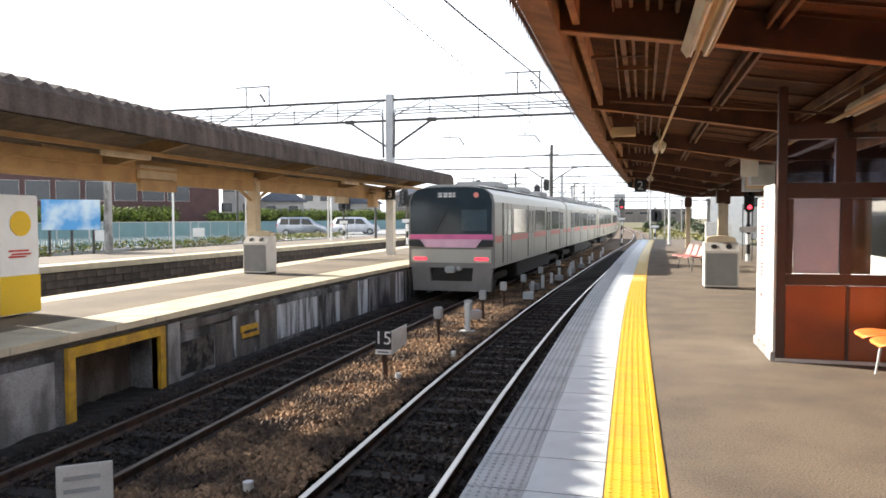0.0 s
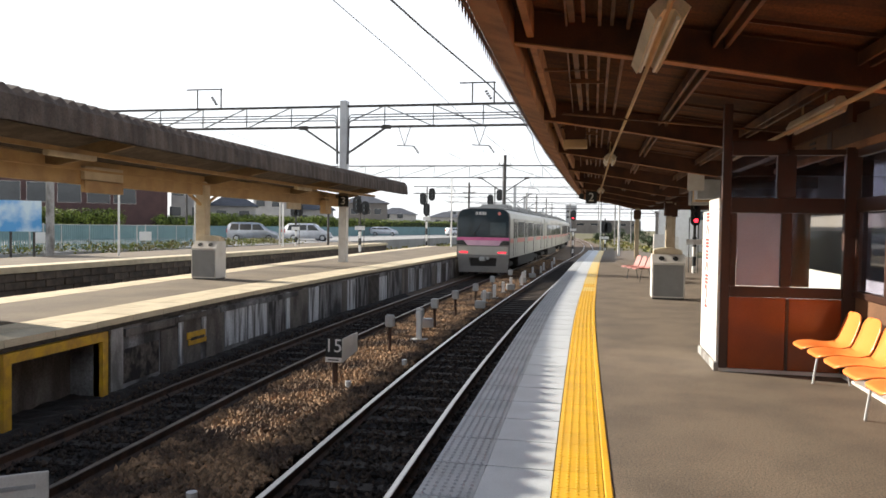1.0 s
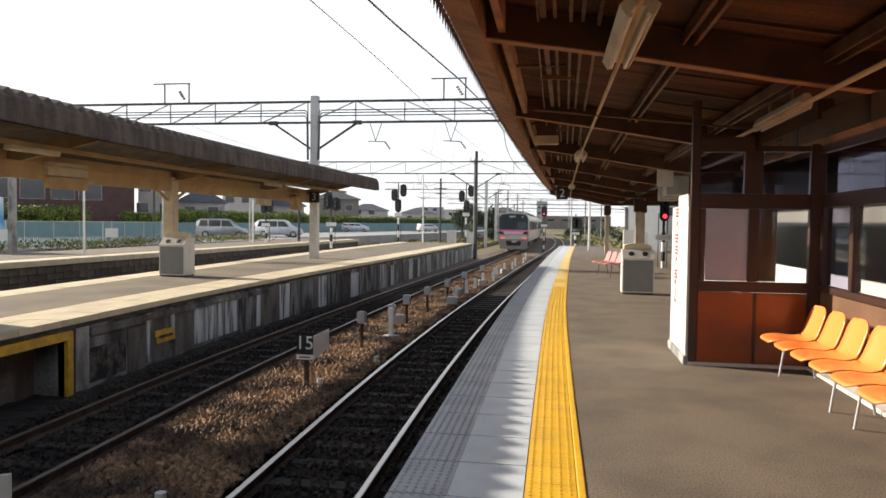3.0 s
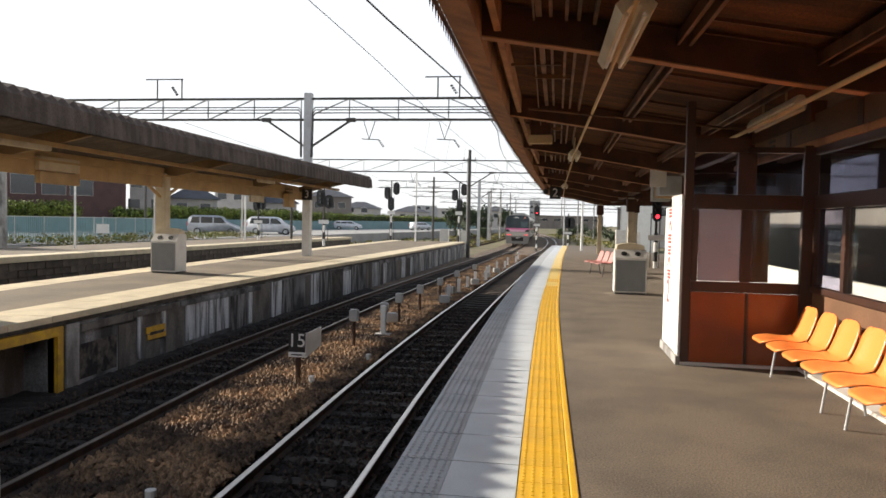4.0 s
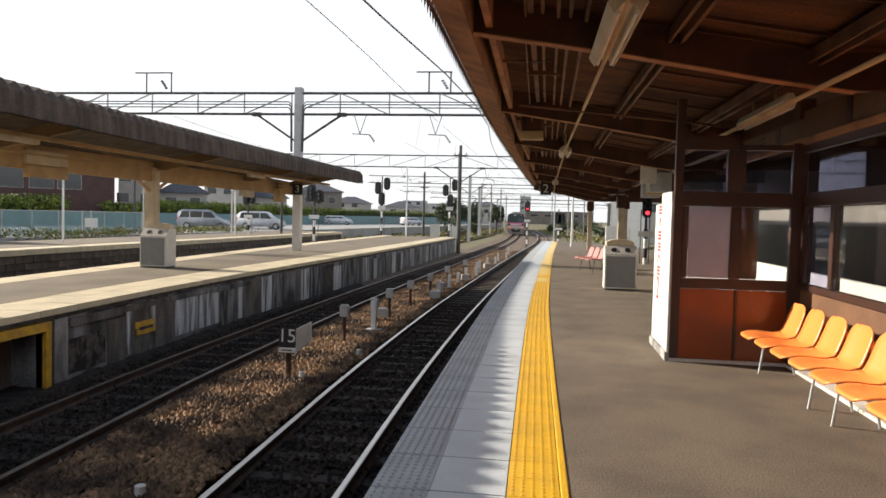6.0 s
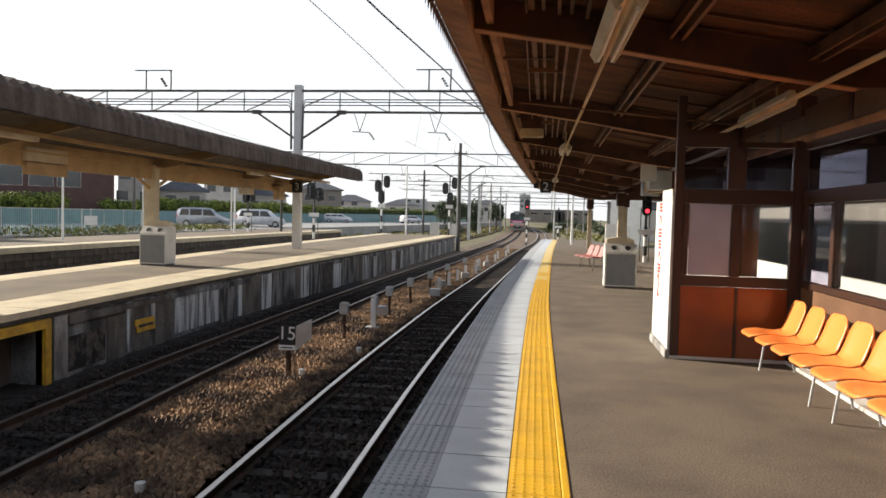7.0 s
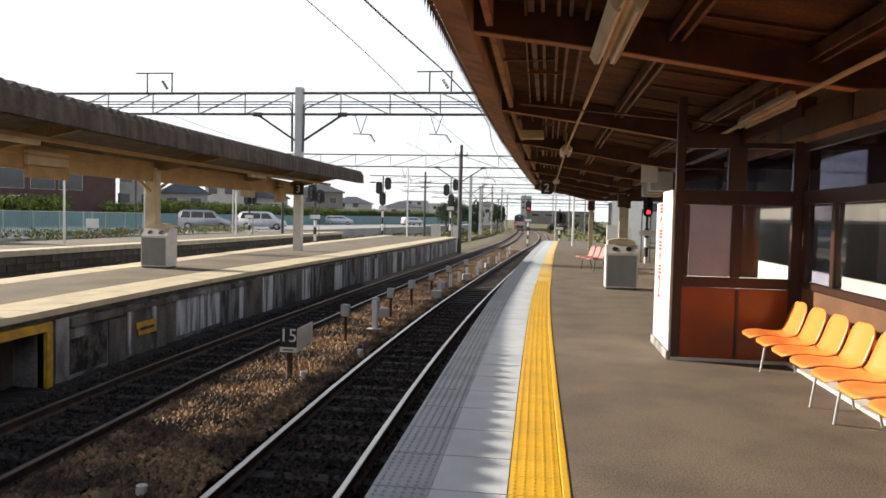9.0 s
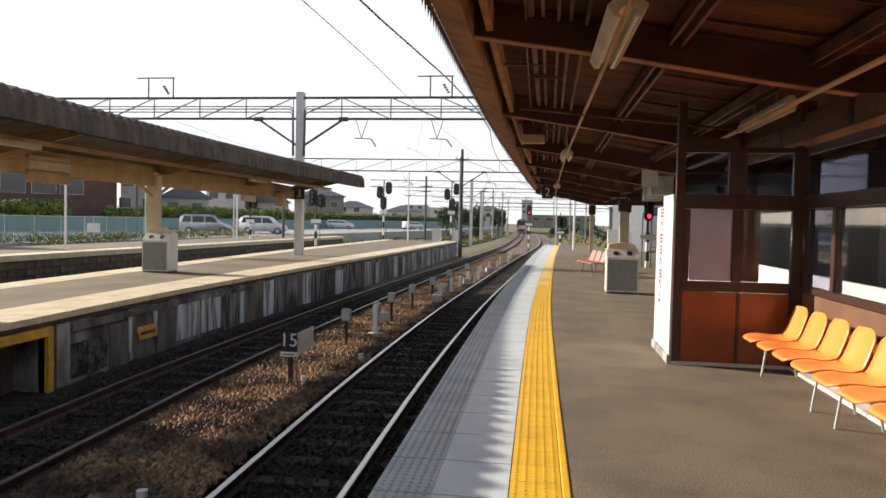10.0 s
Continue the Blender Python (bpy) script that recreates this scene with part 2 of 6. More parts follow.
# ---- mesh helpers ----
def box(bm, x0, x1, y0, y1, z0, z1, m=None, bevel=0.0):
    r = bmesh.ops.create_cube(bm, size=1.0)
    vs = r["verts"]
    for v in vs:
        v.co = Vector(((x0 + x1) / 2 + v.co.x * (x1 - x0), (y0 + y1) / 2 + v.co.y * (y1 - y0), (z0 + z1) / 2 + v.co.z * (z1 - z0)))
    if bevel:
        es = list({e for v in vs for e in v.link_edges})
        out = bmesh.ops.bevel(bm, geom=es, offset=bevel, segments=2, affect="EDGES")
        vs = list({v for f in out["faces"] for v in f.verts} | {v for v in vs if v.is_valid})
    if m is not None:
        bmesh.ops.transform(bm, matrix=m, verts=[v for v in vs if v.is_valid])
    return bm


def rod(bm, a, b, r, n=8, r2=None):
    a, b = Vector(a), Vector(b)
    d = b - a
    m = Matrix.Translation((a + b) / 2) @ d.to_track_quat("Z", "Y").to_matrix().to_4x4()
    bmesh.ops.create_cone(bm, cap_ends=True, segments=n, radius1=r, radius2=r if r2 is None else r2, depth=d.length, matrix=m)
    return bm


def bar(bm, a, b, w, h):
    """A square bar from a to b."""
    a, b = Vector(a), Vector(b)
    d = b - a
    m = Matrix.Translation((a + b) / 2) @ d.to_track_quat("Y", "Z").to_matrix().to_4x4()
    return box(bm, -w / 2, w / 2, -d.length / 2, d.length / 2, -h / 2, h / 2, m)


def prism(bm, pts, m, depth):
    """An outline in the local XY plane, thickened along local z, placed by m."""
    lo = [bm.verts.new(m @ Vector((x, y, 0))) for x, y in pts]
    hi = [bm.verts.new(m @ Vector((x, y, depth))) for x, y in pts]
    n = len(pts)
    bm.faces.new(lo[::-1])
    bm.faces.new(hi)
    for i in range(n):
        bm.faces.new((lo[i], lo[(i + 1) % n], hi[(i + 1) % n], hi[i]))
    return bm


def sweep(bm, line, section, ys, closed=True):
    """A cross-section (offset in x from the line, z) carried along y."""
    rows = []
    for y in ys:
        x = line(y)
        rows.append([bm.verts.new((x + dx, y, z)) for dx, z in section])
    n = len(section)
    for r0, r1 in zip(rows, rows[1:]):
        for i in range(n if closed else n - 1):
            j = (i + 1) % n
            bm.faces.new((r0[i], r0[j], r1[j], r1[i]))
    if closed:
        bm.faces.new(rows[0][::-1])
        bm.faces.new(rows[-1])
    return bm


def done(name, bm, material, smooth=False):
    bmesh.ops.recalc_face_normals(bm, faces=bm.faces)
    me = bpy.data.meshes.new(name)
    bm.to_mesh(me)
    bm.free()
    me.materials.append(material)
    if smooth:
        me.polygons.foreach_set("use_smooth", [True] * len(me.polygons))
    return me


def part(name, bm, material, parent=None, label="", smooth=False):
    ob = new(name, done(name, bm, material, smooth))
    if parent is not None:
        ob.parent = parent
    if label:
        tagged(ob, label)
    return ob


def thing(name, m, label, category, group="", kind=""):
    ob = new(name)
    ob.matrix_basis = m
    ob.empty_display_size = 0.1
    return tagged(ob, label, category, group, kind)


def B():
    return bmesh.new()


def curve(points):
    """A smooth line x(y) through a few points (y, x)."""
    ys, xs = np.array([p[0] for p in points], float), np.array([p[1] for p in points], float)
    s = np.gradient(xs, ys)

    def at(y):
        if y <= ys[0]:
            return float(xs[0] + s[0] * (y - ys[0]))
        if y >= ys[-1]:
            return float(xs[-1] + s[-1] * (y - ys[-1]))
        i = int(np.searchsorted(ys, y)) - 1
        h = ys[i + 1] - ys[i]
        u = (y - ys[i]) / h
        return float((2 * u**3 - 3 * u**2 + 1) * xs[i] + (u**3 - 2 * u**2 + u) * h * s[i] + (3 * u**2 - 2 * u**3) * xs[i + 1] + (u**3 - u**2) * h * s[i + 1])

    return at


def steps(a, b, d):
    n = max(1, int(round((b - a) / d)))
    return [a + (b - a) * i / n for i in range(n + 1)]


def text(name, body, size, m, material, parent, label=""):
    c = bpy.data.curves.new(name, "FONT")
    c.body, c.size, c.align_x, c.align_y, c.extrude = body, size, "CENTER", "CENTER", 0.002
    tmp = bpy.data.objects.new(name, c)
    scene.collection.objects.link(tmp)
    bpy.context.view_layer.update()
    me = bpy.data.meshes.new_from_object(tmp.evaluated_get(bpy.context.evaluated_depsgraph_get()))
    bpy.data.objects.remove(tmp)
    me.materials.clear()
    me.materials.append(material)
    ob = new(name, me)
    ob.parent = parent
    ob.matrix_basis = m
    return ob


RAIL, LEFT = -0.94, 0.08
EDGE = curve([(-14, -0.55), (-4, -0.80), (3.8, -0.95), (7.8, -1.01), (12.9, -1.05), (20.5, -1.0), (32.6, -0.84), (52, -0.40)])
TRACK2 = curve([(-14, -2.0), (0, -2.2), (6, -2.34), (10, -2.45), (18, -2.50), (32, -2.25), (52, -1.70), (79, -0.75), (101, -0.70), (128, -1.3), (160, -3.0), (220, -6.6)])
TRACK1 = curve([(-14, -5.1), (0, -5.35), (6.6, -5.5), (10, -5.68), (15, -5.76), (24, -5.74), (37, -5.48), (52, -5.04), (84, -4.5), (101, -4.75), (136, -5.5), (163, -6.4), (192, -7.1), (300, -10.2)])
LEDGE = curve([(-14, -6.6), (0, -6.8), (8.4, -6.98), (13, -7.2), (19, -7.24), (29, -7.06), (55, -6.86)])
LBACK = curve([(-14, -10.0), (5, -10.6), (13, -11.0), (21, -11.5), (33, -12.1), (55, -12.6)])


# ---- ground and tracks ----
def ground():
    bm = B()
    xs = [-1500, -300, -60, -25, -19, 0, 8, 14, 60, 300, 1500]
    ys = [-300, -30, 30, 80, 160, 300, 700, 3000]
    vs = {(i, j): bm.verts.new((x, y, -1.17)) for i, x in enumerate(xs) for j, y in enumerate(ys)}
    for i in range(len(xs) - 1):
        for j in range(len(ys) - 1):
            bm.faces.new((vs[i, j], vs[i + 1, j], vs[i + 1, j + 1], vs[i, j + 1]))
    tagged(part("ground", bm, EARTH), "dry earth and patchy grass round the railway yard", "ground", kind="structure")
    bm = B()
    rng = random.Random(3)
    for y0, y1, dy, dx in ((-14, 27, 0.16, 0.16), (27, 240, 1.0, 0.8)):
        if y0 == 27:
            tagged(part("ballast_bed", bm, BED), "sooty brown crushed stone bed under both tracks, canopy shade in its colour", "ballast", kind="structure")
            bm = B()
        ys = steps(y0, y1, dy)
        rows = []
        for y in ys:
            a, b = TRACK1(y) - 1.9, TRACK2(y) + 1.65
            n = int((0.16 / dx) * 46)
            row = []
            for i in range(n + 1):
                x = a + (b - a) * i / n
                d = min(abs(x - TRACK1(y)), abs(x - TRACK2(y)))
                crown = 0.07 if d > 1.25 else 0.0
                row.append(bm.verts.new((x, y, RAIL - 0.17 + crown + rng.uniform(-0.02, 0.02))))
            rows.append(row)
        for r0, r1 in zip(rows, rows[1:]):
            for i in range(len(r0) - 1):
                bm.faces.new((r0[i], r0[i + 1], r1[i + 1], r1[i]))
    tagged(part("ballast_bed_far", bm, BEDFAR), "brown crushed stone bed along the yard tracks, sunlight in its colour", "ballast", kind="structure")


def stones():
    """Loose angular ballast stones, joined."""
    rng = np.random.default_rng(5)
    ico = [(0, 0, 1), (0.9, 0, 0.2), (0.2, 0.9, 0.1), (-0.8, 0.3, 0.15), (-0.2, -0.9, 0.2), (0.1, 0.1, -0.9)]
    tri = [(0, 1, 2), (0, 2, 3), (0, 3, 4), (0, 4, 1), (5, 2, 1), (5, 3, 2), (5, 4, 3), (5, 1, 4)]
    base = np.array(ico)
    V, F = [], []
    k = 0

    def strew(n, y0, y1, f, z0, size):
        nonlocal k
        for _ in range(n):
            y = y0 + (y1 - y0) * rng.random() ** 1.25
            x = f(y)
            s = size * rng.uniform(0.6, 1.35, 3)
            a = rng.uniform(0, 6.28)
            p = base * rng.uniform(0.75, 1.2, (6, 1)) * s
            c, sn = math.cos(a), math.sin(a)
            p = np.stack([p[:, 0] * c - p[:, 1] * sn, p[:, 0] * sn + p[:, 1] * c, p[:, 2]], 1)
            V.extend((p + (x, y, z0 + rng.uniform(-0.015, 0.03))).tolist())
            F.extend([(a0 + k, b0 + k, c0 + k) for a0, b0, c0 in tri])
            k += 6

    mid = lambda y: rng.uniform(TRACK1(y) + 0.75, TRACK2(y) - 0.75)
    strew(26000, 3.5, 26, mid, RAIL - 0.09, 0.042)
    strew(7000, 26, 60, mid, RAIL - 0.09, 0.05)

    def lay(name, material, label):
        nonlocal k
        me = bpy.data.meshes.new(name)
        me.from_pydata(V, [], F)
        me.materials.append(material)
        tagged(new(name, me), label, "ballast", kind="stuff")
        V.clear()
        F.clear()
        k = 0

    lay("ballast_stones", BALLAST, "loose brown crushed ballast stones between the tracks")
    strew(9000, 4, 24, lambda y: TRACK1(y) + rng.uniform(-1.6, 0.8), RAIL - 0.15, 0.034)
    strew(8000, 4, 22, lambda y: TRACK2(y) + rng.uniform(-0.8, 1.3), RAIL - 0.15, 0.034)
    lay("soot_shade_stones", SOOTSHADE, "ballast stones between the rails, dark with soot and painted shade")


def track(name, line, y1, sleepers_to, label):
    tr = thing(name, Matrix(), label, "railway track", kind="structure")
    ys = steps(-14, 60, 2.0) + steps(60, y1, 6.0)[1:]
    for s in (-1, 1):
        o = s * 0.565
        bm = B()
        sweep(bm, line, [(o - 0.064, RAIL - 0.14), (o + 0.064, RAIL - 0.14), (o + 0.064, RAIL - 0.125), (o + 0.012, RAIL - 0.10), (o + 0.012, RAIL - 0.045), (o + 0.033, RAIL - 0.035), (o + 0.033, RAIL - 0.012), (o - 0.033, RAIL - 0.012), (o - 0.033, RAIL - 0.035), (o - 0.012, RAIL - 0.045), (o - 0.012, RAIL - 0.10), (o - 0.064, RAIL - 0.125)], ys)
        rail = part("rail", bm, RAILSIDE, tr, "rusty steel rail")
        bm = B()
        sweep(bm, line, [(o - 0.031, RAIL - 0.0115), (o + 0.031, RAIL - 0.0115), (o + 0.031, RAIL - 0.004), (o + 0.022, RAIL), (o - 0.022, RAIL), (o - 0.031, RAIL - 0.004)], ys)
        part("rail_head", bm, RAILDULL if name == "track_1" else RAILTOP, rail, "worn running surface")
    bm = B()
    box(bm, -1.0, 1.0, -0.11, 0.11, -0.16, 0.0, bevel=0.012)
    me = done("sleeper", bm, SLEEPER)
    for y in steps(-4, sleepers_to, 0.64):
        ob = new("sleeper", me)
        ob.parent = tr
        ob.matrix_basis = pose(line(y), y, RAIL - 0.135, 0, 0, -math.degrees(math.atan(line(y + 0.5) - line(y - 0.5))))


def markers():
    """Low posts and boards between the tracks."""
    mid = lambda y: (TRACK1(y) + TRACK2(y)) / 2
    rng = random.Random(9)
    for i, (x, y, hgt) in enumerate(((-4.0, 14.2, 0.62), (-3.85, 16.2, 0.55), (-3.9, 18.0, 0.6), (-3.8, 20.3, 0.62), (-3.72, 23.4, 0.6), (-3.66, 27.0, 0.62), (-3.5, 31.5, 0.62))):
        t = thing("trackside_post", pose(x, y, RAIL - 0.16), "low rusty post with a grey box on its head", "post", "posts between the tracks")
        bm = B()
        rod(bm, (0, 0, 0), (0, 0, hgt), 0.035, 8)
        part("post", bm, RAILSIDE, t, "rusty steel post")
        bm = B()
        box(bm, -0.09, 0.09, -0.07, 0.07, hgt - 0.02, hgt + 0.22, bevel=0.02)
        part("box", bm, GALV, t, "grey metal box")
    for x, y, s in ((-3.75, 15.7, 1.0), (-3.45, 26.0, 0.8), (-3.3, 30.0, 0.8), (-3.2, 34.0, 0.8), (-3.1, 38.5, 0.8), (-2.9, 44.0, 0.8), (-2.7, 52.0, 0.8), (-3.55, 24.2, 0.7), (-3.4, 28.2, 0.7), (-3.05, 32.0, 0.7), (-3.3, 36.2, 0.7), (-2.85, 41.0, 0.7), (-2.6, 47.5, 0.7)):
        t = thing("trackside_marker", pose(x, y, RAIL - 0.12), "white marker stake on a pale concrete foot", "marker", "stakes between the tracks")
        bm = B()
        prism(bm, [(-0.17 * s, -0.14 * s), (0.17 * s, -0.14 * s), (0.17 * s, 0.14 * s), (-0.17 * s, 0.14 * s)], Matrix(), 0.10)
        part("foot", bm, CONC_PALE, t, "pale concrete foot")
        bm = B()
        box(bm, -0.055, 0.055, -0.05, 0.05, 0.10, 0.72 * s, bevel=0.012)
        part("stake", bm, WHITE, t)
    for x, y, a in ((-3.95, 17.3, 0.3), (-3.35, 22.0, 0.1), (-3.6, 25.0, -0.3), (-3.2, 29.0, 0.2), (-3.1, 33.0, 0), (-2.95, 36.5, 0.4)):
        t = thing("junction_box", pose(x, y, RAIL - 0.12, 0, 0, a * 60), "weathered grey trackside box on short legs", "junction box", "boxes between the tracks")
        bm = B()
        box(bm, -0.16, 0.16, -0.12, 0.12, 0.14, 0.36, bevel=0.02)
        part("case", bm, GALV, t)
        for sx in (-0.1, 0.1):
            bm = B()
            box(bm, sx - 0.02, sx + 0.02, -0.03, 0.03, 0, 0.15)
            part("leg", bm, DARKSTEEL, t)
    for x, y in ((-3.52, 5.95), (-3.72, 10.85), (-3.35, 12.9)):
        t = thing("cable_stub", pose(x, y, RAIL - 0.13), "short white capped stub in the ballast", "stub", "stubs in the ballast")
        bm = B()
        rod(bm, (0, 0, 0), (0, 0, 0.16), 0.05, 12)
        part("cap", bm, OFFWHITE, t)
    # speed or stop board
    t = thing("stop_board", pose(-4.0, 11.0, RAIL - 0.14), "black stop board with white number 15 on a post", "sign")
    bm = B()
    rod(bm, (0, 0, 0), (0, 0, 0.75), 0.045, 10)
    part("post", bm, RAILSIDE, t, "rusty post")
    bm = B()
    box(bm, -0.135, 0.135, -0.075, -0.055, 0.52, 0.82, bevel=0.006)
    pl = part("plate", bm, BLACK, t, "black plate")
    text("numeral", "15", 0.30, pose(-0.0, -0.079, 0.695, 90, 0, 0), WHITE, pl)
    bm = B()
    box(bm, -0.135, 0.135, -0.078, -0.056, 0.44, 0.515, bevel=0.004)
    p2 = part("lower_plate", bm, WHITE, t, "white plate")
    bm = B()
    box(bm, -0.09, 0.09, -0.081, -0.079, 0.468, 0.486)
    part("mark", bm, BLACK, p2)
    bm = B()
    prism(bm, [(0, 0.44), (0.30, 0.60), (0.30, 0.90), (0, 0.82)], Matrix.Translation((0.137, -0.06, 0)) @ pose(0, 0, 0, 90, 0, 58), 0.02)
    part("side_plate", bm, OFFWHITE, t, "white side plate")
    # slanting white board close to the camera
    t = thing("notice_board", pose(-4.16, 4.62, RAIL - 0.14), "low white notice board with faded lines on two stakes", "sign")
    bm = B()
    box(bm, -0.20, 0.20, -0.012, 0.012, 0.30, 0.72, pose(0, 0, 0, 0, 0, 38), bevel=0.005)
    pl = part("board", bm, OFFWHITE, t)
    for i in range(3):
        bm = B()
        box(bm, -0.15, 0.08 + 0.07 * rng.random(), -0.0155, -0.0125, 0.60 - i * 0.10, 0.635 - i * 0.10, pose(0, 0, 0, 0, 0, 38))
        part("faded_line", bm, GALV, pl)
    for sx in (-0.14, 0.14):
        bm = B()
        box(bm, sx - 0.02, sx + 0.02, 0.014, 0.05, 0, 0.6, pose(0, 0, 0, 0, 0, 38))
        part("stake", bm, DARKSTEEL, t)


# ---- the near platform ----
def near_platform():
    ys = steps(-14, 56, 1.0)
    bm = B()
    rows = []
    for y in ys:
        e = EDGE(y)
        rows.append([bm.verts.new((x, y, z)) for x, z in ((e + 1.12, 0), (9.0 if y < 30 else max(3.4, 9 - (y - 30) * 0.24), 0), (9.0 if y < 30 else max(3.4, 9 - (y - 30) * 0.24), -1.17), (e + 0.14, -1.17), (e + 0.14, -0.02), (e + 1.12, -0.02))])
    for r0, r1 in zip(rows, rows[1:]):
        for i in range(6):
            bm.faces.new((r0[i], r0[(i + 1) % 6], r1[(i + 1) % 6], r1[i]))
    bm.faces.new(rows[0])
    bm.faces.new(rows[-1][::-1])
    plat = tagged(part("platform_1", bm, ASPHALT), "worn brown-grey asphalt platform", "platform", kind="structure")
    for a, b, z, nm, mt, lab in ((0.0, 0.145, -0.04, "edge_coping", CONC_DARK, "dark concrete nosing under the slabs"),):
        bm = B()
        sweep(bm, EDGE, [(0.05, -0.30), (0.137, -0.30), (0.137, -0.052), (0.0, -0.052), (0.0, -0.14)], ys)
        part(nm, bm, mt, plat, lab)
    yy = -2.0
    while yy < 54:
        e0, e1 = EDGE(yy + 0.006), EDGE(yy + 0.594)
        for nm, a, b, mt in (("grip_slab", 0.0, 0.335, DOTSLAB), ("edge_slab", 0.338, 0.765, PAVER)):
            bm = B()
            top = 0.0 if nm == "grip_slab" else 0.001
            lo = [(e0 + a, yy + 0.007), (e0 + b, yy + 0.007), (e1 + b, yy + 0.593), (e1 + a, yy + 0.593)]
            prism(bm, lo, Matrix.Translation((0, 0, -0.05)), 0.05 + top)
            if nm == "grip_slab" and yy < 26:
                r = 0.017
                n = 10
                for i in range(6):
                    for j in range(n):
                        u = (j + 0.5) / n
                        x, y = e0 + (e1 - e0) * u + 0.035 + i * 0.053, yy + 0.6 * u
                        q = [(x - r, y), (x, y - r * 0.9), (x + r, y), (x, y + r * 0.9)]
                        vs = [bm.verts.new((px, py, 0.001)) for px, py in q]
                        c = bm.verts.new((x, y, 0.011))
                        for k in range(4):
                            bm.faces.new((vs[k], vs[(k + 1) % 4], c))
            part(nm, bm, mt, plat)
        for k in (0, 1):
            y0, y1 = yy + 0.3 * k + 0.003, yy + 0.3 * k + 0.297
            a0, a1 = EDGE(y0) + 0.772, EDGE(y1) + 0.772
            bm = B()
            prism(bm, [(a0, y0), (a0 + 0.296, y0), (a1 + 0.296, y1), (a1, y1)], Matrix.Translation((0, 0, -0.05)), 0.053)
            if yy < 26:
                for i in range(5):
                    for j in range(5):
                        u = (j + 0.5) / 5
                        x, y, r = a0 + (a1 - a0) * u + 0.03 + i * 0.058, y0 + 0.294 * u, 0.013
                        vs = [bm.verts.new((x + r * math.cos(q * 1.047), y + r * math.sin(q * 1.047), 0.0035)) for q in range(6)]
                        tp = [bm.verts.new((x + r * 0.6 * math.cos(q * 1.047), y + r * 0.6 * math.sin(q * 1.047), 0.0075)) for q in range(6)]
                        for q in range(6):
                            bm.faces.new((vs[q], vs[(q + 1) % 6], tp[(q + 1) % 6], tp[q]))
                        bm.faces.new(tp)
            # from about y 19 on, tiles take the yellow with painted glare
            part("tactile_tile", bm, YELLOW if yy < 19 + 3 * math.sin(yy * 2.3) else YELLOWGLARE, plat)
        yy += 0.6
    bm = B()
    sweep(bm, EDGE, [(1.071, -0.02), (1.125, -0.02), (1.122, 0.006), (1.115, 0.009), (1.082, 0.009), (1.075, 0.006)], steps(-2, 54, 0.6))
    part("inner_line", bm, YELLOW, plat, "raised yellow guide bar")


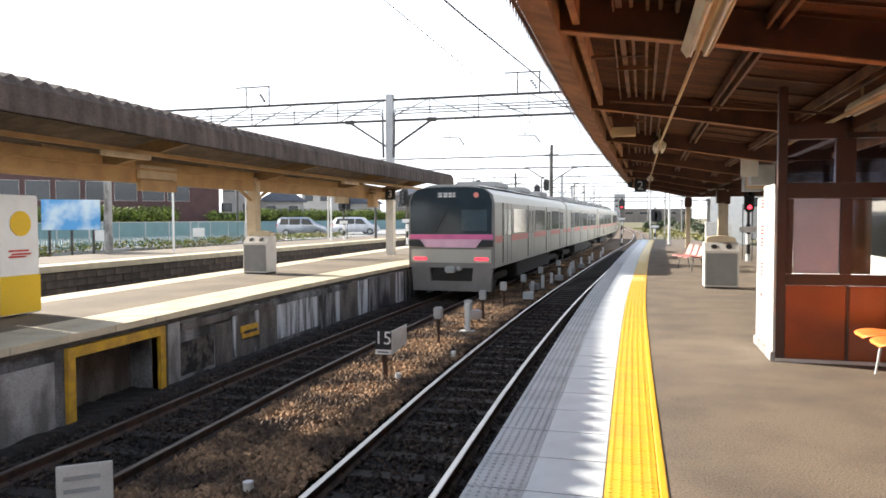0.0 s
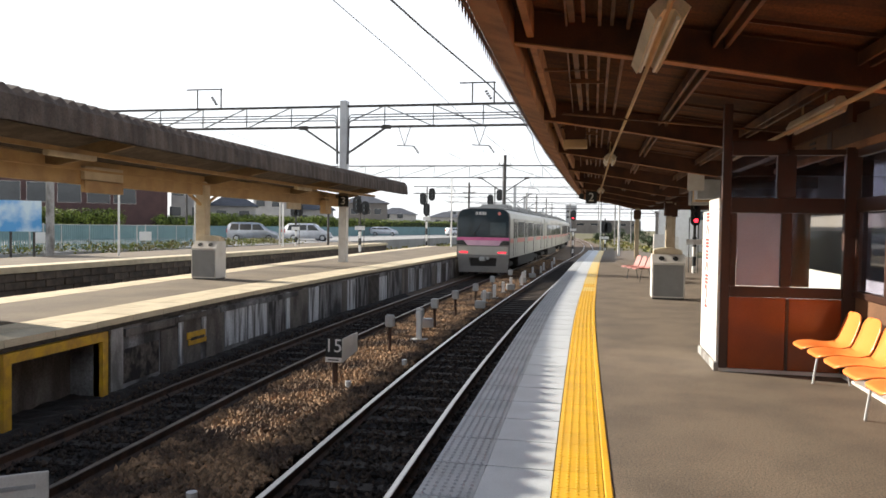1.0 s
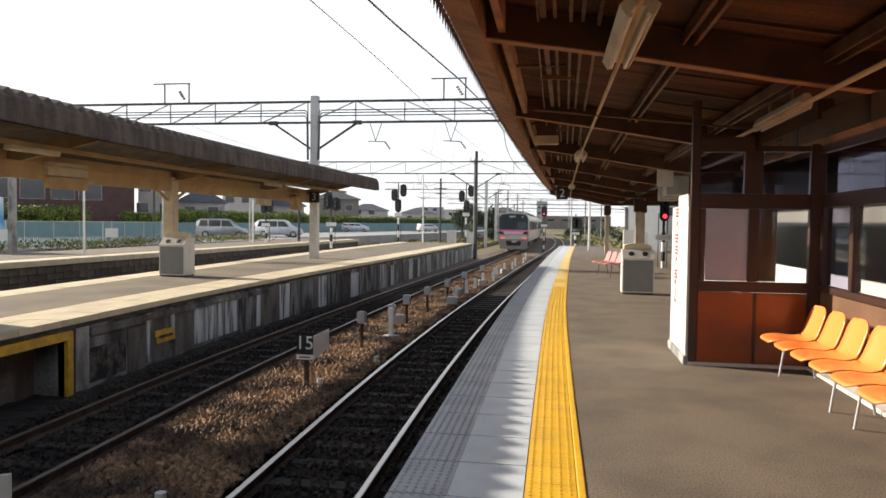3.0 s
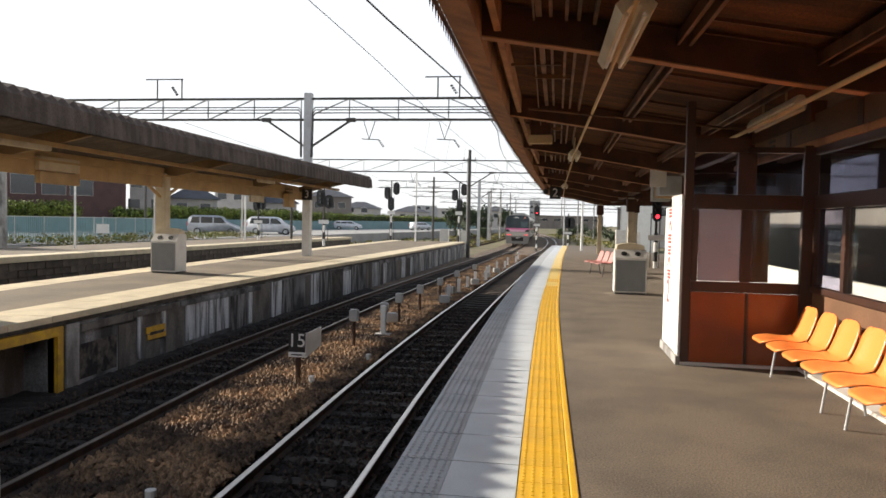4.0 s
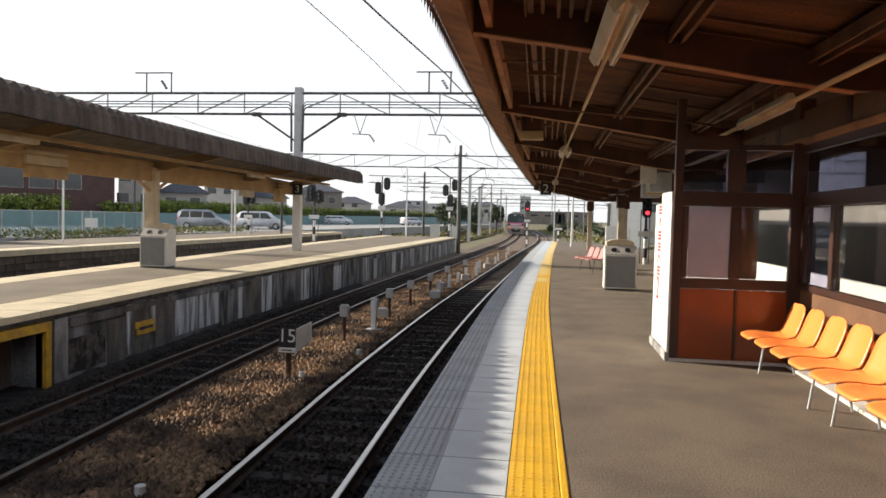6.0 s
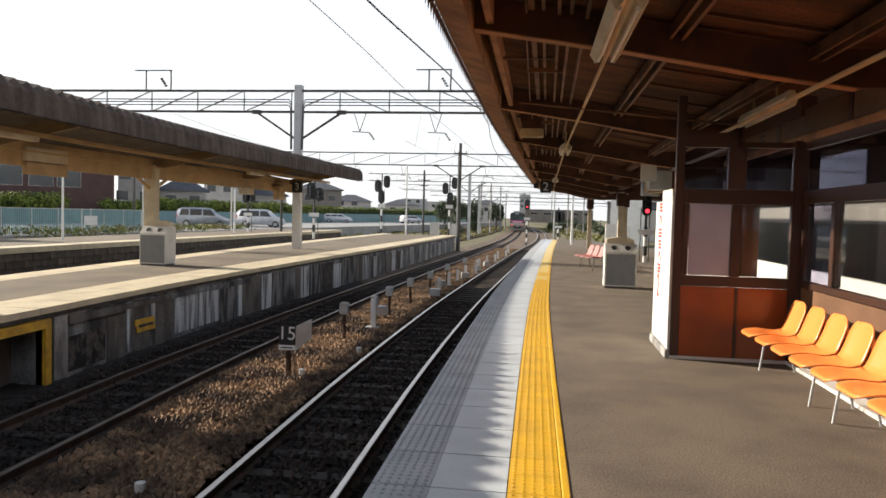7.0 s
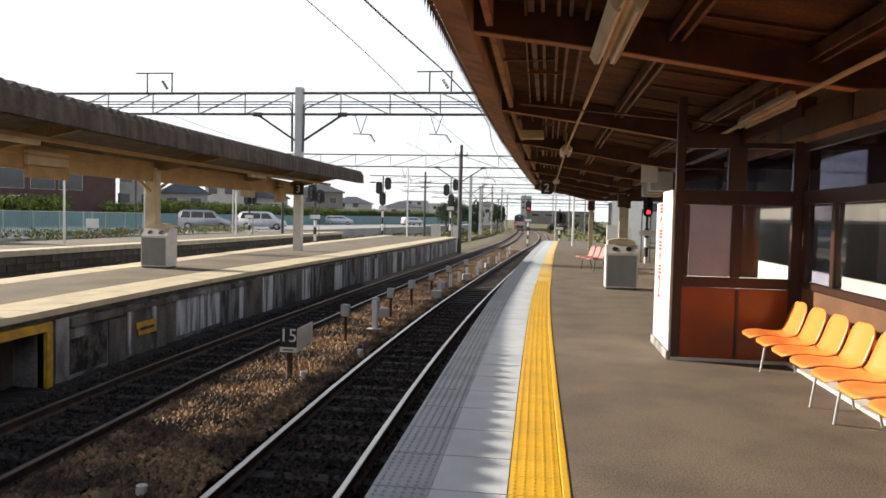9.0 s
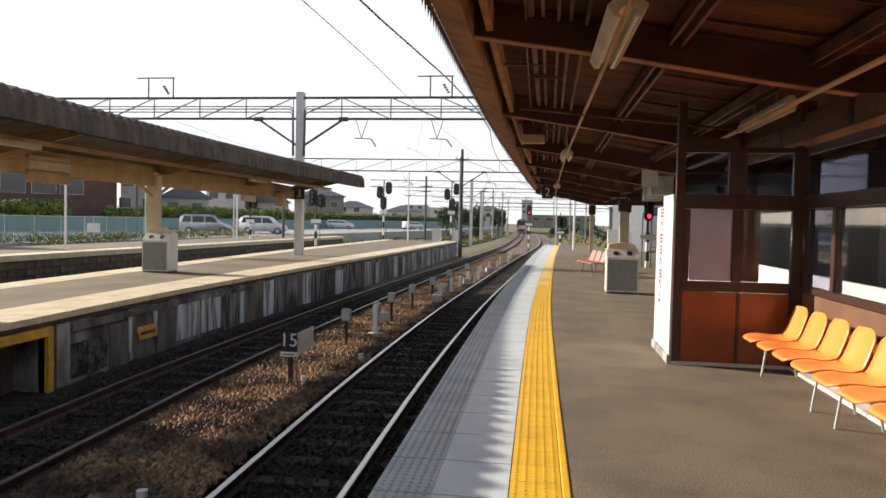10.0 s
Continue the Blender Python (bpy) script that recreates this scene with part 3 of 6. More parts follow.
# ---- the island platform across the track ----
def island():
    ys = steps(-14, 55, 1.0)
    bm = B()
    rows = []
    for y in ys:
        e, b = LEDGE(y), LBACK(y)
        rows.append([bm.verts.new(p) for p in ((e - 1.0, y, LEFT), (b + 0.75, y, LEFT), (b + 0.75, y, -1.17), (e - 1.0, y, -1.17))])
    for r0, r1 in zip(rows, rows[1:]):
        for i in range(4):
            bm.faces.new((r0[i], r0[(i + 1) % 4], r1[(i + 1) % 4], r1[i]))
    bm.faces.new(rows[0])
    bm.faces.new(rows[-1][::-1])
    plat = tagged(part("platform_2", bm, ASPHALT_OLD), "old sunlit asphalt island platform", "platform", kind="structure")
    rng = random.Random(4)
    # front strip of painted slabs
    yy = -6.0
    while yy < 54.9:
        y0, y1 = yy + 0.006, min(yy + 0.894, 54.95)
        for f, s, nm, mt, a, b in ((LEDGE, -1, "edge_slab", CREAM, 0.0, 0.52), (LEDGE, -1, "yellow_slab", CREAM, 0.525, 1.0), (LBACK, 1, "edge_slab", CREAM, 0.0, 0.75)):
            bm = B()
            z = LEFT + rng.uniform(0.002, 0.006)
            q = [(f(y0) + s * a, y0), (f(y0) + s * b, y0), (f(y1) + s * b, y1), (f(y1) + s * a, y1)]
            prism(bm, q, Matrix.Translation((0, 0, LEFT - 0.09)), z - LEFT + 0.09)
            part(nm, bm, mt, plat)
        yy += 0.9
    bm = B()
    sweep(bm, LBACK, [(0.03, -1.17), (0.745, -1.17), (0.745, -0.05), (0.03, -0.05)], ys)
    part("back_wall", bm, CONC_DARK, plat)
    # refuge opening between y 7.25 and 9.45: the wall is built in two lengths round it
    gap = (7.62, 9.42)
    wall = [(-0.95, -1.17), (-0.06, -1.17), (-0.06, LEFT - 0.16), (-0.95, LEFT - 0.16)]
    for a, b in ((-14, gap[0]), (gap[1], 55)):
        bm = B()
        sweep(bm, LEDGE, wall, steps(a, b, 0.5))
        part("wall", bm, CONC, plat, "stained concrete platform wall")
    bm = B()
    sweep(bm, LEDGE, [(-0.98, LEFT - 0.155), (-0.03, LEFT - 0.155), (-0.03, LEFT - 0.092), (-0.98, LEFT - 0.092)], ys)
    part("coping", bm, CONC_DARK, plat, "dark nosing under the slabs")
    # panels of different ages on the wall: (start, end, bottom, top, proud, material)
    top = LEFT - 0.20

    def panel(y0, y1, z0, z1, d, mt, nm="panel", label=""):
        bm = B()
        sweep(bm, LEDGE, [(-0.058, z0), (-0.06 + d, z0), (-0.06 + d, z1), (-0.058, z1)], steps(y0, y1, 0.3))
        part(nm, bm, mt, plat, label)

    for y0, y1, z0, z1, d, mt in (
        (2.6, 4.3, -1.16, top, 0.02, CONC_PALE), (4.32, 5.9, -1.16, top, 0.03, CONC_PALE), (5.92, 7.3, -1.16, top - 0.1, 0.02, CONC_PALE),
        (9.66, 9.98, -1.16, top + 0.03, 0.03, CONC_PALE), (10.0, 11.05, -0.98, -0.44, 0.006, RUBBLE), (11.1, 11.66, -1.16, -0.30, 0.015, BROWNCONC), (11.70, 11.84, -0.98, top, 0.03, WHITEWASH),
        (11.86, 12.5, -1.16, top, 0.012, BROWNCONC), (12.54, 12.70, -0.7, top, 0.024, WHITEWASH), (12.72, 13.45, -1.16, top, 0.015, BROWNCONC),
        (13.5, 14.45, -0.95, top - 0.05, 0.022, WHITEWASH), (14.5, 15.55, -0.95, top - 0.05, 0.028, WHITEWASH), (15.6, 16.5, -1.16, top, 0.02, STREAKED), (16.55, 16.75, -1.0, top, 0.03, WHITEWASH), (16.8, 17.9, -1.16, top, 0.016, BROWNCONC)):
        panel(y0, y1, z0, z1, d, mt)
    for y0, y1 in ((10.02, 11.5), (11.52, 13.2), (13.22, 15.0), (15.02, 17.2)):
        panel(y0, y1, top - 0.115 + rng.uniform(-0.012, 0.012), top - 0.005, 0.05, BROWNCONC if y0 < 12 else CONC, "ledge")
    yy, k = 18.0, 0
    while yy < 54:
        ln = rng.choice((0.5, 0.9, 0.35, 1.2, 0.7))
        mt = (WHITEWASH, STREAKED, CONC, BROWNCONC, WHITEWASH, STREAKED, CONC_DARK)[k % 7] if yy < 36 else (CONC, CONC_PALE, STREAKED, CONC)[k % 4]
        panel(yy, min(yy + ln - 0.02, 54.9), -1.16, top - rng.choice((0, 0, 0.1)), rng.choice((0.012, 0.02, 0.03)), mt)
        k += 1
        yy += ln
    panel(-5.0, 2.58, -1.16, top, 0.02, CONC)
    bm = B()
    sweep(bm, LEDGE, [(-0.72, -1.16), (-0.55, -1.16), (-0.55, LEFT - 0.17), (-0.72, LEFT - 0.17)], steps(gap[0] - 0.1, gap[1] + 0.1, 0.4))
    part("recess_back", bm, BROWNCONC, plat, "brown-grey concrete back of the refuge")
    # yellow painted refuge frame
    fr = thing("refuge_frame", pose(0, 0, 0), "yellow painted frame round a refuge opening in the wall", "frame", kind="structure")
    for nm, y0, y1, z0, z1 in (("jamb", gap[0] - 0.13, gap[0], -1.15, LEFT - 0.17), ("jamb", gap[1], gap[1] + 0.13, -1.15, LEFT - 0.17), ("lintel", gap[0], gap[1], LEFT - 0.30, LEFT - 0.17)):
        bm = B()
        sweep(bm, LEDGE, [(-0.16, z0), (0.0, z0), (0.0, z1), (-0.16, z1)], steps(y0, y1, 0.3))
        part(nm, bm, YELLOWP, fr)
    sg = thing("wall_plate", pose(LEDGE(12.3) - 0.02, 12.3, -0.58, 0, 90, 0), "grimy yellow double plate with a dark arrow on the wall", "sign")
    bm = B()
    box(bm, -0.12, 0.0, -0.33, 0.30, -0.01, 0.012, bevel=0.004)
    part("upper_plate", bm, YELLOWP, sg)
    bm = B()
    box(bm, 0.02, 0.12, -0.28, 0.33, -0.01, 0.012, bevel=0.004)
    part("lower_plate", bm, YELLOWP, sg)
    bm = B()
    box(bm, -0.02, 0.035, -0.22, 0.24, 0.013, 0.016)
    part("arrow_bar", bm, CONC_DARK, sg)


# ---- canopies ----
def corrugated(bm, line, profile, ys_a, ys_b, pitch, amp, lip=None):
    """A corrugated sheet: ridges run along the profile, waves repeat along y."""
    n = int((ys_b - ys_a) / (pitch / 4))
    rows = []
    for i in range(n + 1):
        y = ys_a + (ys_b - ys_a) * i / n
        w = (0, 1, 0, -1)[i % 4] * amp
        # with a lip, the unseen back edge widens below y 14.5 to shape sunlight
        rows.append([bm.verts.new((line(y) + dx * (1 + 0.10 * min(1, max(0, (14.5 - y) / 6)) if lip and dx < -3 else 1) + (0.25 * w if lip and z < lip else 0), y, z + (0.1 * w if lip and z < lip else w))) for dx, z in profile])
    for r0, r1 in zip(rows, rows[1:]):
        for a in range(len(profile) - 1):
            bm.faces.new((r0[a], r0[a + 1], r1[a + 1], r1[a]))


def roof_z(x):
    return 3.46 - 0.165 * (x + 0.75) if x < 2.2 else 2.98


def near_canopy():
    can = thing("canopy_1", Matrix(), "dark brown steel platform canopy with corrugated roof", "canopy", kind="structure")
    F = lambda y: EDGE(y) + 0.24
    END = 41.0
    bm = B()
    corrugated(bm, F, [(-0.245, 3.34), (-0.22, 3.42), (0.0, 3.50), (1.4, 3.27), (2.9, 3.02), (7.0, 3.02)], -8, END, 0.14, 0.022)
    part("roof_sheet", bm, ROOF_UNDER, can, "brown corrugated roof sheet")
    bm = B()
    corrugated(bm, F, [(-0.25, 3.33), (-0.255, 3.195)], -8, END, 0.15, 0.045)
    part("eave_lip", bm, RUST, can, "serrated corrugated eave")
    bm = B()
    sweep(bm, F, [(-0.185, 3.18), (0.06, 3.10), (0.06, 3.42), (-0.185, 3.45)], steps(-8, END, 1))
    part("fascia", bm, FASCIA, can, "worn wooden eave board")
    bm = B()
    sweep(bm, F, [(0.17, 3.19), (0.23, 3.19), (0.23, 3.42), (0.17, 3.44)], steps(-8, END, 1))
    part("eave_purlin", bm, FASCIA, can)
    for y in (-7.4, -2.8, 1.8, 6.4, 11.0, 15.6, 20.2, 24.8, 29.4, 34.0, 38.6, 40.8):
        x0 = F(y) + 0.062
        top = [(x0, 3.44), (x0 + 1.2, 3.25), (2.2, 2.96), (6.4, 2.96)]
        low = [(6.4, 2.66), (2.45, 2.65), (1.75, 2.755), (x0 + 1.3, 2.96), (x0, 3.16)]
        bm = B()
        m = Matrix.Translation((0, y + 0.05, 0)) @ pose(0, 0, 0, 90, 0, 0)
        prism(bm, top + low, m, 0.10)
        beam = part("cross_beam", bm, RUST, can, "brown painted steel beam")
        bm = B()
        for (xa, za), (xb, zb) in zip(low[1:], low[2:]):
            bar(bm, (xa, y, za - 0.008), (xb, y, zb - 0.008), 0.13, 0.012)
        part("flange", bm, FASCIA, beam)
    for off in (1.76, 2.86, 4.1, 5.2):
        x = F(7) + off
        z = roof_z(x) - 0.05
        bm = B()
        for o, w, z0 in ((-0.05, 0.022, -0.075), (0.045, 0.03, -0.085), (0.0, 0.10, 0.005)):
            sweep(bm, F, [(off + o - w / 2, z + z0), (off + o + w / 2, z + z0), (off + o + w / 2, z + 0.03), (off + o - w / 2, z + 0.03)], steps(-8, END, 1))
        part("purlin", bm, PURLIN, can, "pair of thin brown purlins")
    for y0 in (1.9, 6.5, 11.1, 15.7, 20.3):
        for j, x in enumerate((-0.22, -0.11, 0.02, 0.12, 0.25)):
            bm = B()
            w = 0.05 if j == 0 else 0.028
            box(bm, x, x + w, y0 + 0.06, y0 + 4.3, roof_z(x) - 0.11 + 0.015 * (j % 2), roof_z(x) - 0.04)
            part("batten", bm, PURLIN, can)
        bm = B()
        bar(bm, (F(y0) + 0.08, y0 + 1.55, 3.27), (F(y0) + 0.75, y0 + 1.55, 3.27), 0.035, 0.03)
        part("short_strut", bm, PURLIN, can)
        bm = B()
        bar(bm, (F(y0) + 0.45, y0 + 2.0, 3.23), (F(y0) + 0.85, y0 + 2.0, 3.22), 0.03, 0.05)
        part("short_strut", bm, PURLIN, can)
        bm = B()
        rod(bm, (F(y0) + 0.50, y0 + 0.1, 3.22), (F(y0) + 0.44, y0 + 4.3, 3.24), 0.01, 6)
        part("thin_pipe", bm, PURLIN, can)
        # roof boards run across between the beams
        for j in range(5):
            yb = y0 + 0.55 + 0.85 * j
            bm = B()
            bar(bm, (F(yb) + 1.85, yb, roof_z(1.1) - 0.025), (F(yb) + 2.8, yb, roof_z(2.05) - 0.025), 0.018, 0.03)
            part("roof_lath", bm, RUST, can)
    bm = B()
    box(bm, 2.70, 2.86, 8.5, 40.8, 2.72, 2.94)
    part("girder", bm, RUST, can, "dark brown longitudinal girder")
    bm = B()
    rod(bm, (2.02, -4, 2.60), (2.02, 12, 2.60), 0.022)
    part("conduit", bm, TAN, can)
    bm = B()
    rod(bm, (0.52, -3, 2.99), (0.45, 6.6, 2.95), 0.02)
    rod(bm, (0.45, 6.6, 2.95), (0.30, 14.3, 2.92), 0.02)
    rod(bm, (0.30, 14.3, 2.92), (0.23, 26, 2.92), 0.02)
    rod(bm, (0.23, 26, 2.92), (0.25, 39, 2.92), 0.02)
    part("lamp_conduit", bm, TAN, can)
    bm = B()
    rod(bm, (-0.4, 9.4, 3.0), (2.4, 9.4, 2.72), 0.014)
    part("cross_conduit", bm, PURLIN, can)
    for x, y in ((2.25, 40.0), (2.86, 29.5), (3.2, 31.5)):
        bm = B()
        box(bm, x - 0.11, x + 0.11, y - 0.11, y + 0.11, 0, 2.68, bevel=0.01)
        part("column", bm, CREAMPOST, can, "cream painted steel column")
        bm = B()
        box(bm, x - 0.18, x + 0.18, y - 0.18, y + 0.18, 2.1, 2.6, bevel=0.01)
        part("column_box", bm, RUST, can, "brown box on the column")


def tube_lamp(m, length=1.24, k=1.0, group="canopy lamps"):
    t = thing("fluorescent_lamp", m, "cream twin-tube lamp with a V-shaped reflector under the canopy", "lamp", group)
    bm = B()
    prism(bm, [(k * x, z) for x, z in ((-0.12, -0.02), (-0.075, -0.095), (-0.03, -0.03), (0.03, -0.03), (0.075, -0.095), (0.12, -0.02), (0.05, 0.05), (-0.05, 0.05))], pose(0, length / 2, 0, 90, 0, 0), length)
    part("housing", bm, CREAMPOST, t, "cream enamelled reflector")
    for s in (-1, 1):
        bm = B()
        rod(bm, (k * s * 0.053, -length / 2 + 0.03, -0.078), (k * s * 0.053, length / 2 - 0.03, -0.078), 0.014 * k, 10)
        part("tube", bm, OFFWHITE, t, "unlit white tube")
        bm = B()
        rod(bm, (0, s * 0.4, 0.04), (0, s * 0.4, 0.3), 0.012)
        part("hanger", bm, TAN, t)
    return t


def two_hangers(t, s, z0, z1, material):
    for q in (-s, s):
        bm = B()
        rod(bm, (q, 0, z0), (q, 0, z1), 0.012)
        part("hanger", bm, material, t)


def canopy_things():
    tube_lamp(pose(0.455, 5.70, 2.98, 0.5, 0, 0.8), 1.72, 1.1)
    tube_lamp(pose(0.30, 14.9, 2.94, 0, 0, 0))
    tube_lamp(pose(0.23, 26.6, 2.94))
    tube_lamp(pose(2.18, 8.0, 2.72), 1.7, 0.5)
    t = thing("hanging_sign", pose(-0.12, 31.0, 2.45), "black hanging platform sign with white numeral 2", "sign")
    bm = B()
    box(bm, -0.23, 0.23, -0.05, 0.05, 0.16, 0.66, bevel=0.01)
    bd = part("board", bm, BLACK, t)
    text("numeral", "2", 0.50, pose(0, -0.056, 0.41, 90, 0, 0), WHITE, bd)
    two_hangers(t, 0.2, 0.64, 0.95, DARKSTEEL)
    t = thing("speaker_box", pose(-0.32, 12.7, 2.92), "tan speaker box hung below the roof", "speaker")
    bm = B()
    box(bm, -0.2, 0.2, -0.12, 0.12, 0.0, 0.14, bevel=0.012)
    part("case", bm, TAN, t)
    bm = B()
    box(bm, -0.17, 0.17, -0.10, 0.10, 0.14, 0.44)
    part("bracket", bm, RUST, t)
    t = thing("camera_dome", pose(-0.52, 31.0, 2.92), "small black camera on the eave", "camera")
    bm = B()
    box(bm, -0.1, 0.1, -0.12, 0.12, -0.12, 0.1, bevel=0.03)
    part("body", bm, BLACK, t)
    bm = B()
    rod(bm, (0, 0, 0.1), (0, 0, 0.3), 0.012)
    part("stem", bm, DARKSTEEL, t)
    t = thing("hanging_board", pose(2.14, 16.4, 2.40), "pale hanging notice board under the canopy", "sign")
    bm = B()
    box(bm, -0.17, 0.17, -0.04, 0.04, 0, 0.60, bevel=0.008)
    part("board", bm, OFFWHITE, t)
    two_hangers(t, 0.12, 0.58, 0.66, DARKSTEEL)
    for k, (x, y) in enumerate(((2.6, 18.0), (2.75, 19.5), (2.95, 22.0))):
        t = thing("wall_cabinet", pose(x, y, 2.28), "dull grey box under the canopy girder", "cabinet", "boxes under the canopy")
        bm = B()
        box(bm, -0.25, 0.25, -0.3, 0.3, 0, 0.45, bevel=0.01)
        part("case", bm, (GALV, TAN, GALV)[k], t)


def island_canopy():
    can = thing("canopy_2", Matrix(), "weathered dark roofed island canopy on cream columns", "canopy", kind="structure")
    F = lambda y: LEDGE(y) - 0.50
    bm = B()
    # back eave is out of view, its reach set to bound the sunlit ballast
    corrugated(bm, F, [(-4.55, 3.02), (-4.6, 3.07), (-4.45, 3.14), (-3.4, 3.04), (-2.5, 2.86), (-1.2, 3.14), (-0.35, 3.36), (-0.12, 3.32), (-0.02, 3.20), (0.0, 2.86)], -14, 29.2, 0.28, 0.034, 3.25)
    part("roof_sheet", bm, SLATE, can, "weathered dark corrugated roof with curled eaves")
    bm = B()
    sweep(bm, F, [(-0.10, 2.85), (-0.06, 2.85), (-0.06, 3.1), (-0.10, 3.1)], steps(-14, 29, 1))
    part("eave_board", bm, SLATE, can)
    bm = B()
    sweep(bm, F, [(-2.62, 2.30), (-2.50, 2.30), (-2.50, 2.80), (-2.62, 2.80)], steps(-14, 28.4, 1))
    part("girder", bm, TAN, can, "tan painted longitudinal girder")
    bm = B()
    sweep(bm, F, [(-1.25, 2.72), (-1.19, 2.72), (-1.19, 2.80), (-1.25, 2.80)], steps(-14, 28.6, 1))
    part("purlin", bm, TAN, can)
    bm = B()
    sweep(bm, F, [(-2.3, 2.56), (-2.26, 2.56), (-2.26, 2.6), (-2.3, 2.6)], steps(-14, 28.6, 1))
    part("conduit", bm, TAN, can)
    for y in (-12, -6, 0, 6, 12, 17.9, 23.4, 27.6):
        x = F(y)
        bm = B()
        m = Matrix.Translation((x, y + 0.04, 0)) @ pose(0, 0, 0, 90, 0, 0)
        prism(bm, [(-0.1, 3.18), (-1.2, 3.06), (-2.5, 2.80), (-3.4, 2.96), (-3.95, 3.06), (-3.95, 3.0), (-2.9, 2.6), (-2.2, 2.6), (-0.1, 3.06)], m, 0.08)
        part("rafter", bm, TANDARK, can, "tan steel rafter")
    for y in (-6.0, 6.0, 17.9):
        x = F(y) - 2.56
        bm = B()
        box(bm, x - 0.14, x + 0.14, y - 0.14, y + 0.14, LEFT, 2.66, bevel=0.015)
        part("column", bm, CREAMPOST, can, "cream painted steel column")
        for s in (-1, 1):
            bm = B()
            bar(bm, (x, y + s * 0.14, 2.05), (x, y + s * 0.8, 2.36), 0.06, 0.06)
            part("knee_brace", bm, TAN, can)
    t = thing("platform_name_board", pose(F(14.3) - 2.42, 13.6, 2.14), "tan station name board hung from the girder", "sign")
    bm = B()
    box(bm, -0.05, 0.05, -0.62, 0.62, 0, 0.24, bevel=0.008)
    part("board", bm, TAN, t)
    bm = B()
    box(bm, -0.05, 0.05, -0.62, 0.62, 0.26, 0.54, bevel=0.008)
    part("upper_board", bm, CREAMPOST, t)
    for s in (-0.5, 0.5):
        bm = B()
        rod(bm, (0, s, 0.2), (0, s, 0.55), 0.015)
        part("hanger", bm, TAN, t)
    t = thing("hanging_sign", pose(F(27) - 1.92, 26.9, 2.28), "small dark platform sign with pale numeral 3", "sign")
    bm = B()
    box(bm, -0.2, 0.2, -0.04, 0.04, 0, 0.42, bevel=0.008)
    bd = part("board", bm, BLACK, t)
    text("numeral", "3", 0.40, pose(0, -0.046, 0.21, 90, 0, 0), WHITE, bd)
    two_hangers(t, 0.15, 0.4, 0.8, DARKSTEEL)
    t = thing("junction_cabinet", pose(F(26) - 2.36, 26.2, 1.98), "tan metal box hung at the end of the girder", "cabinet")
    bm = B()
    box(bm, -0.12, 0.12, -0.3, 0.3, 0, 0.5, bevel=0.012)
    case = part("case", bm, TAN, t)
    bm = B()
    box(bm, -0.06, 0.06, -0.2, 0.2, 0.5, 0.7)
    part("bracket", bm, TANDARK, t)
    for y in (11.0, 21.5):
        t = thing("roof_lamp", pose(F(y) - 1.22, y, 2.68), "small cream lamp under the island canopy", "lamp", "island canopy lamps")
        bm = B()
        box(bm, -0.06, 0.06, -0.6, 0.6, -0.05, 0.04, bevel=0.01)
        part("housing", bm, CREAMPOST, t)
    t = thing("hanging_sign", pose(F(25) - 2.46, 23.5, 2.08), "small tan sign below the island canopy girder", "sign")
    bm = B()
    box(bm, -0.04, 0.04, -0.55, 0.55, 0, 0.22, bevel=0.008)
    part("board", bm, CREAMPOST, t)
    for s in (-0.4, 0.4):
        bm = B()
        rod(bm, (0, s, 0.2), (0, s, 0.3), 0.012)
        part("hanger", bm, TAN, t)


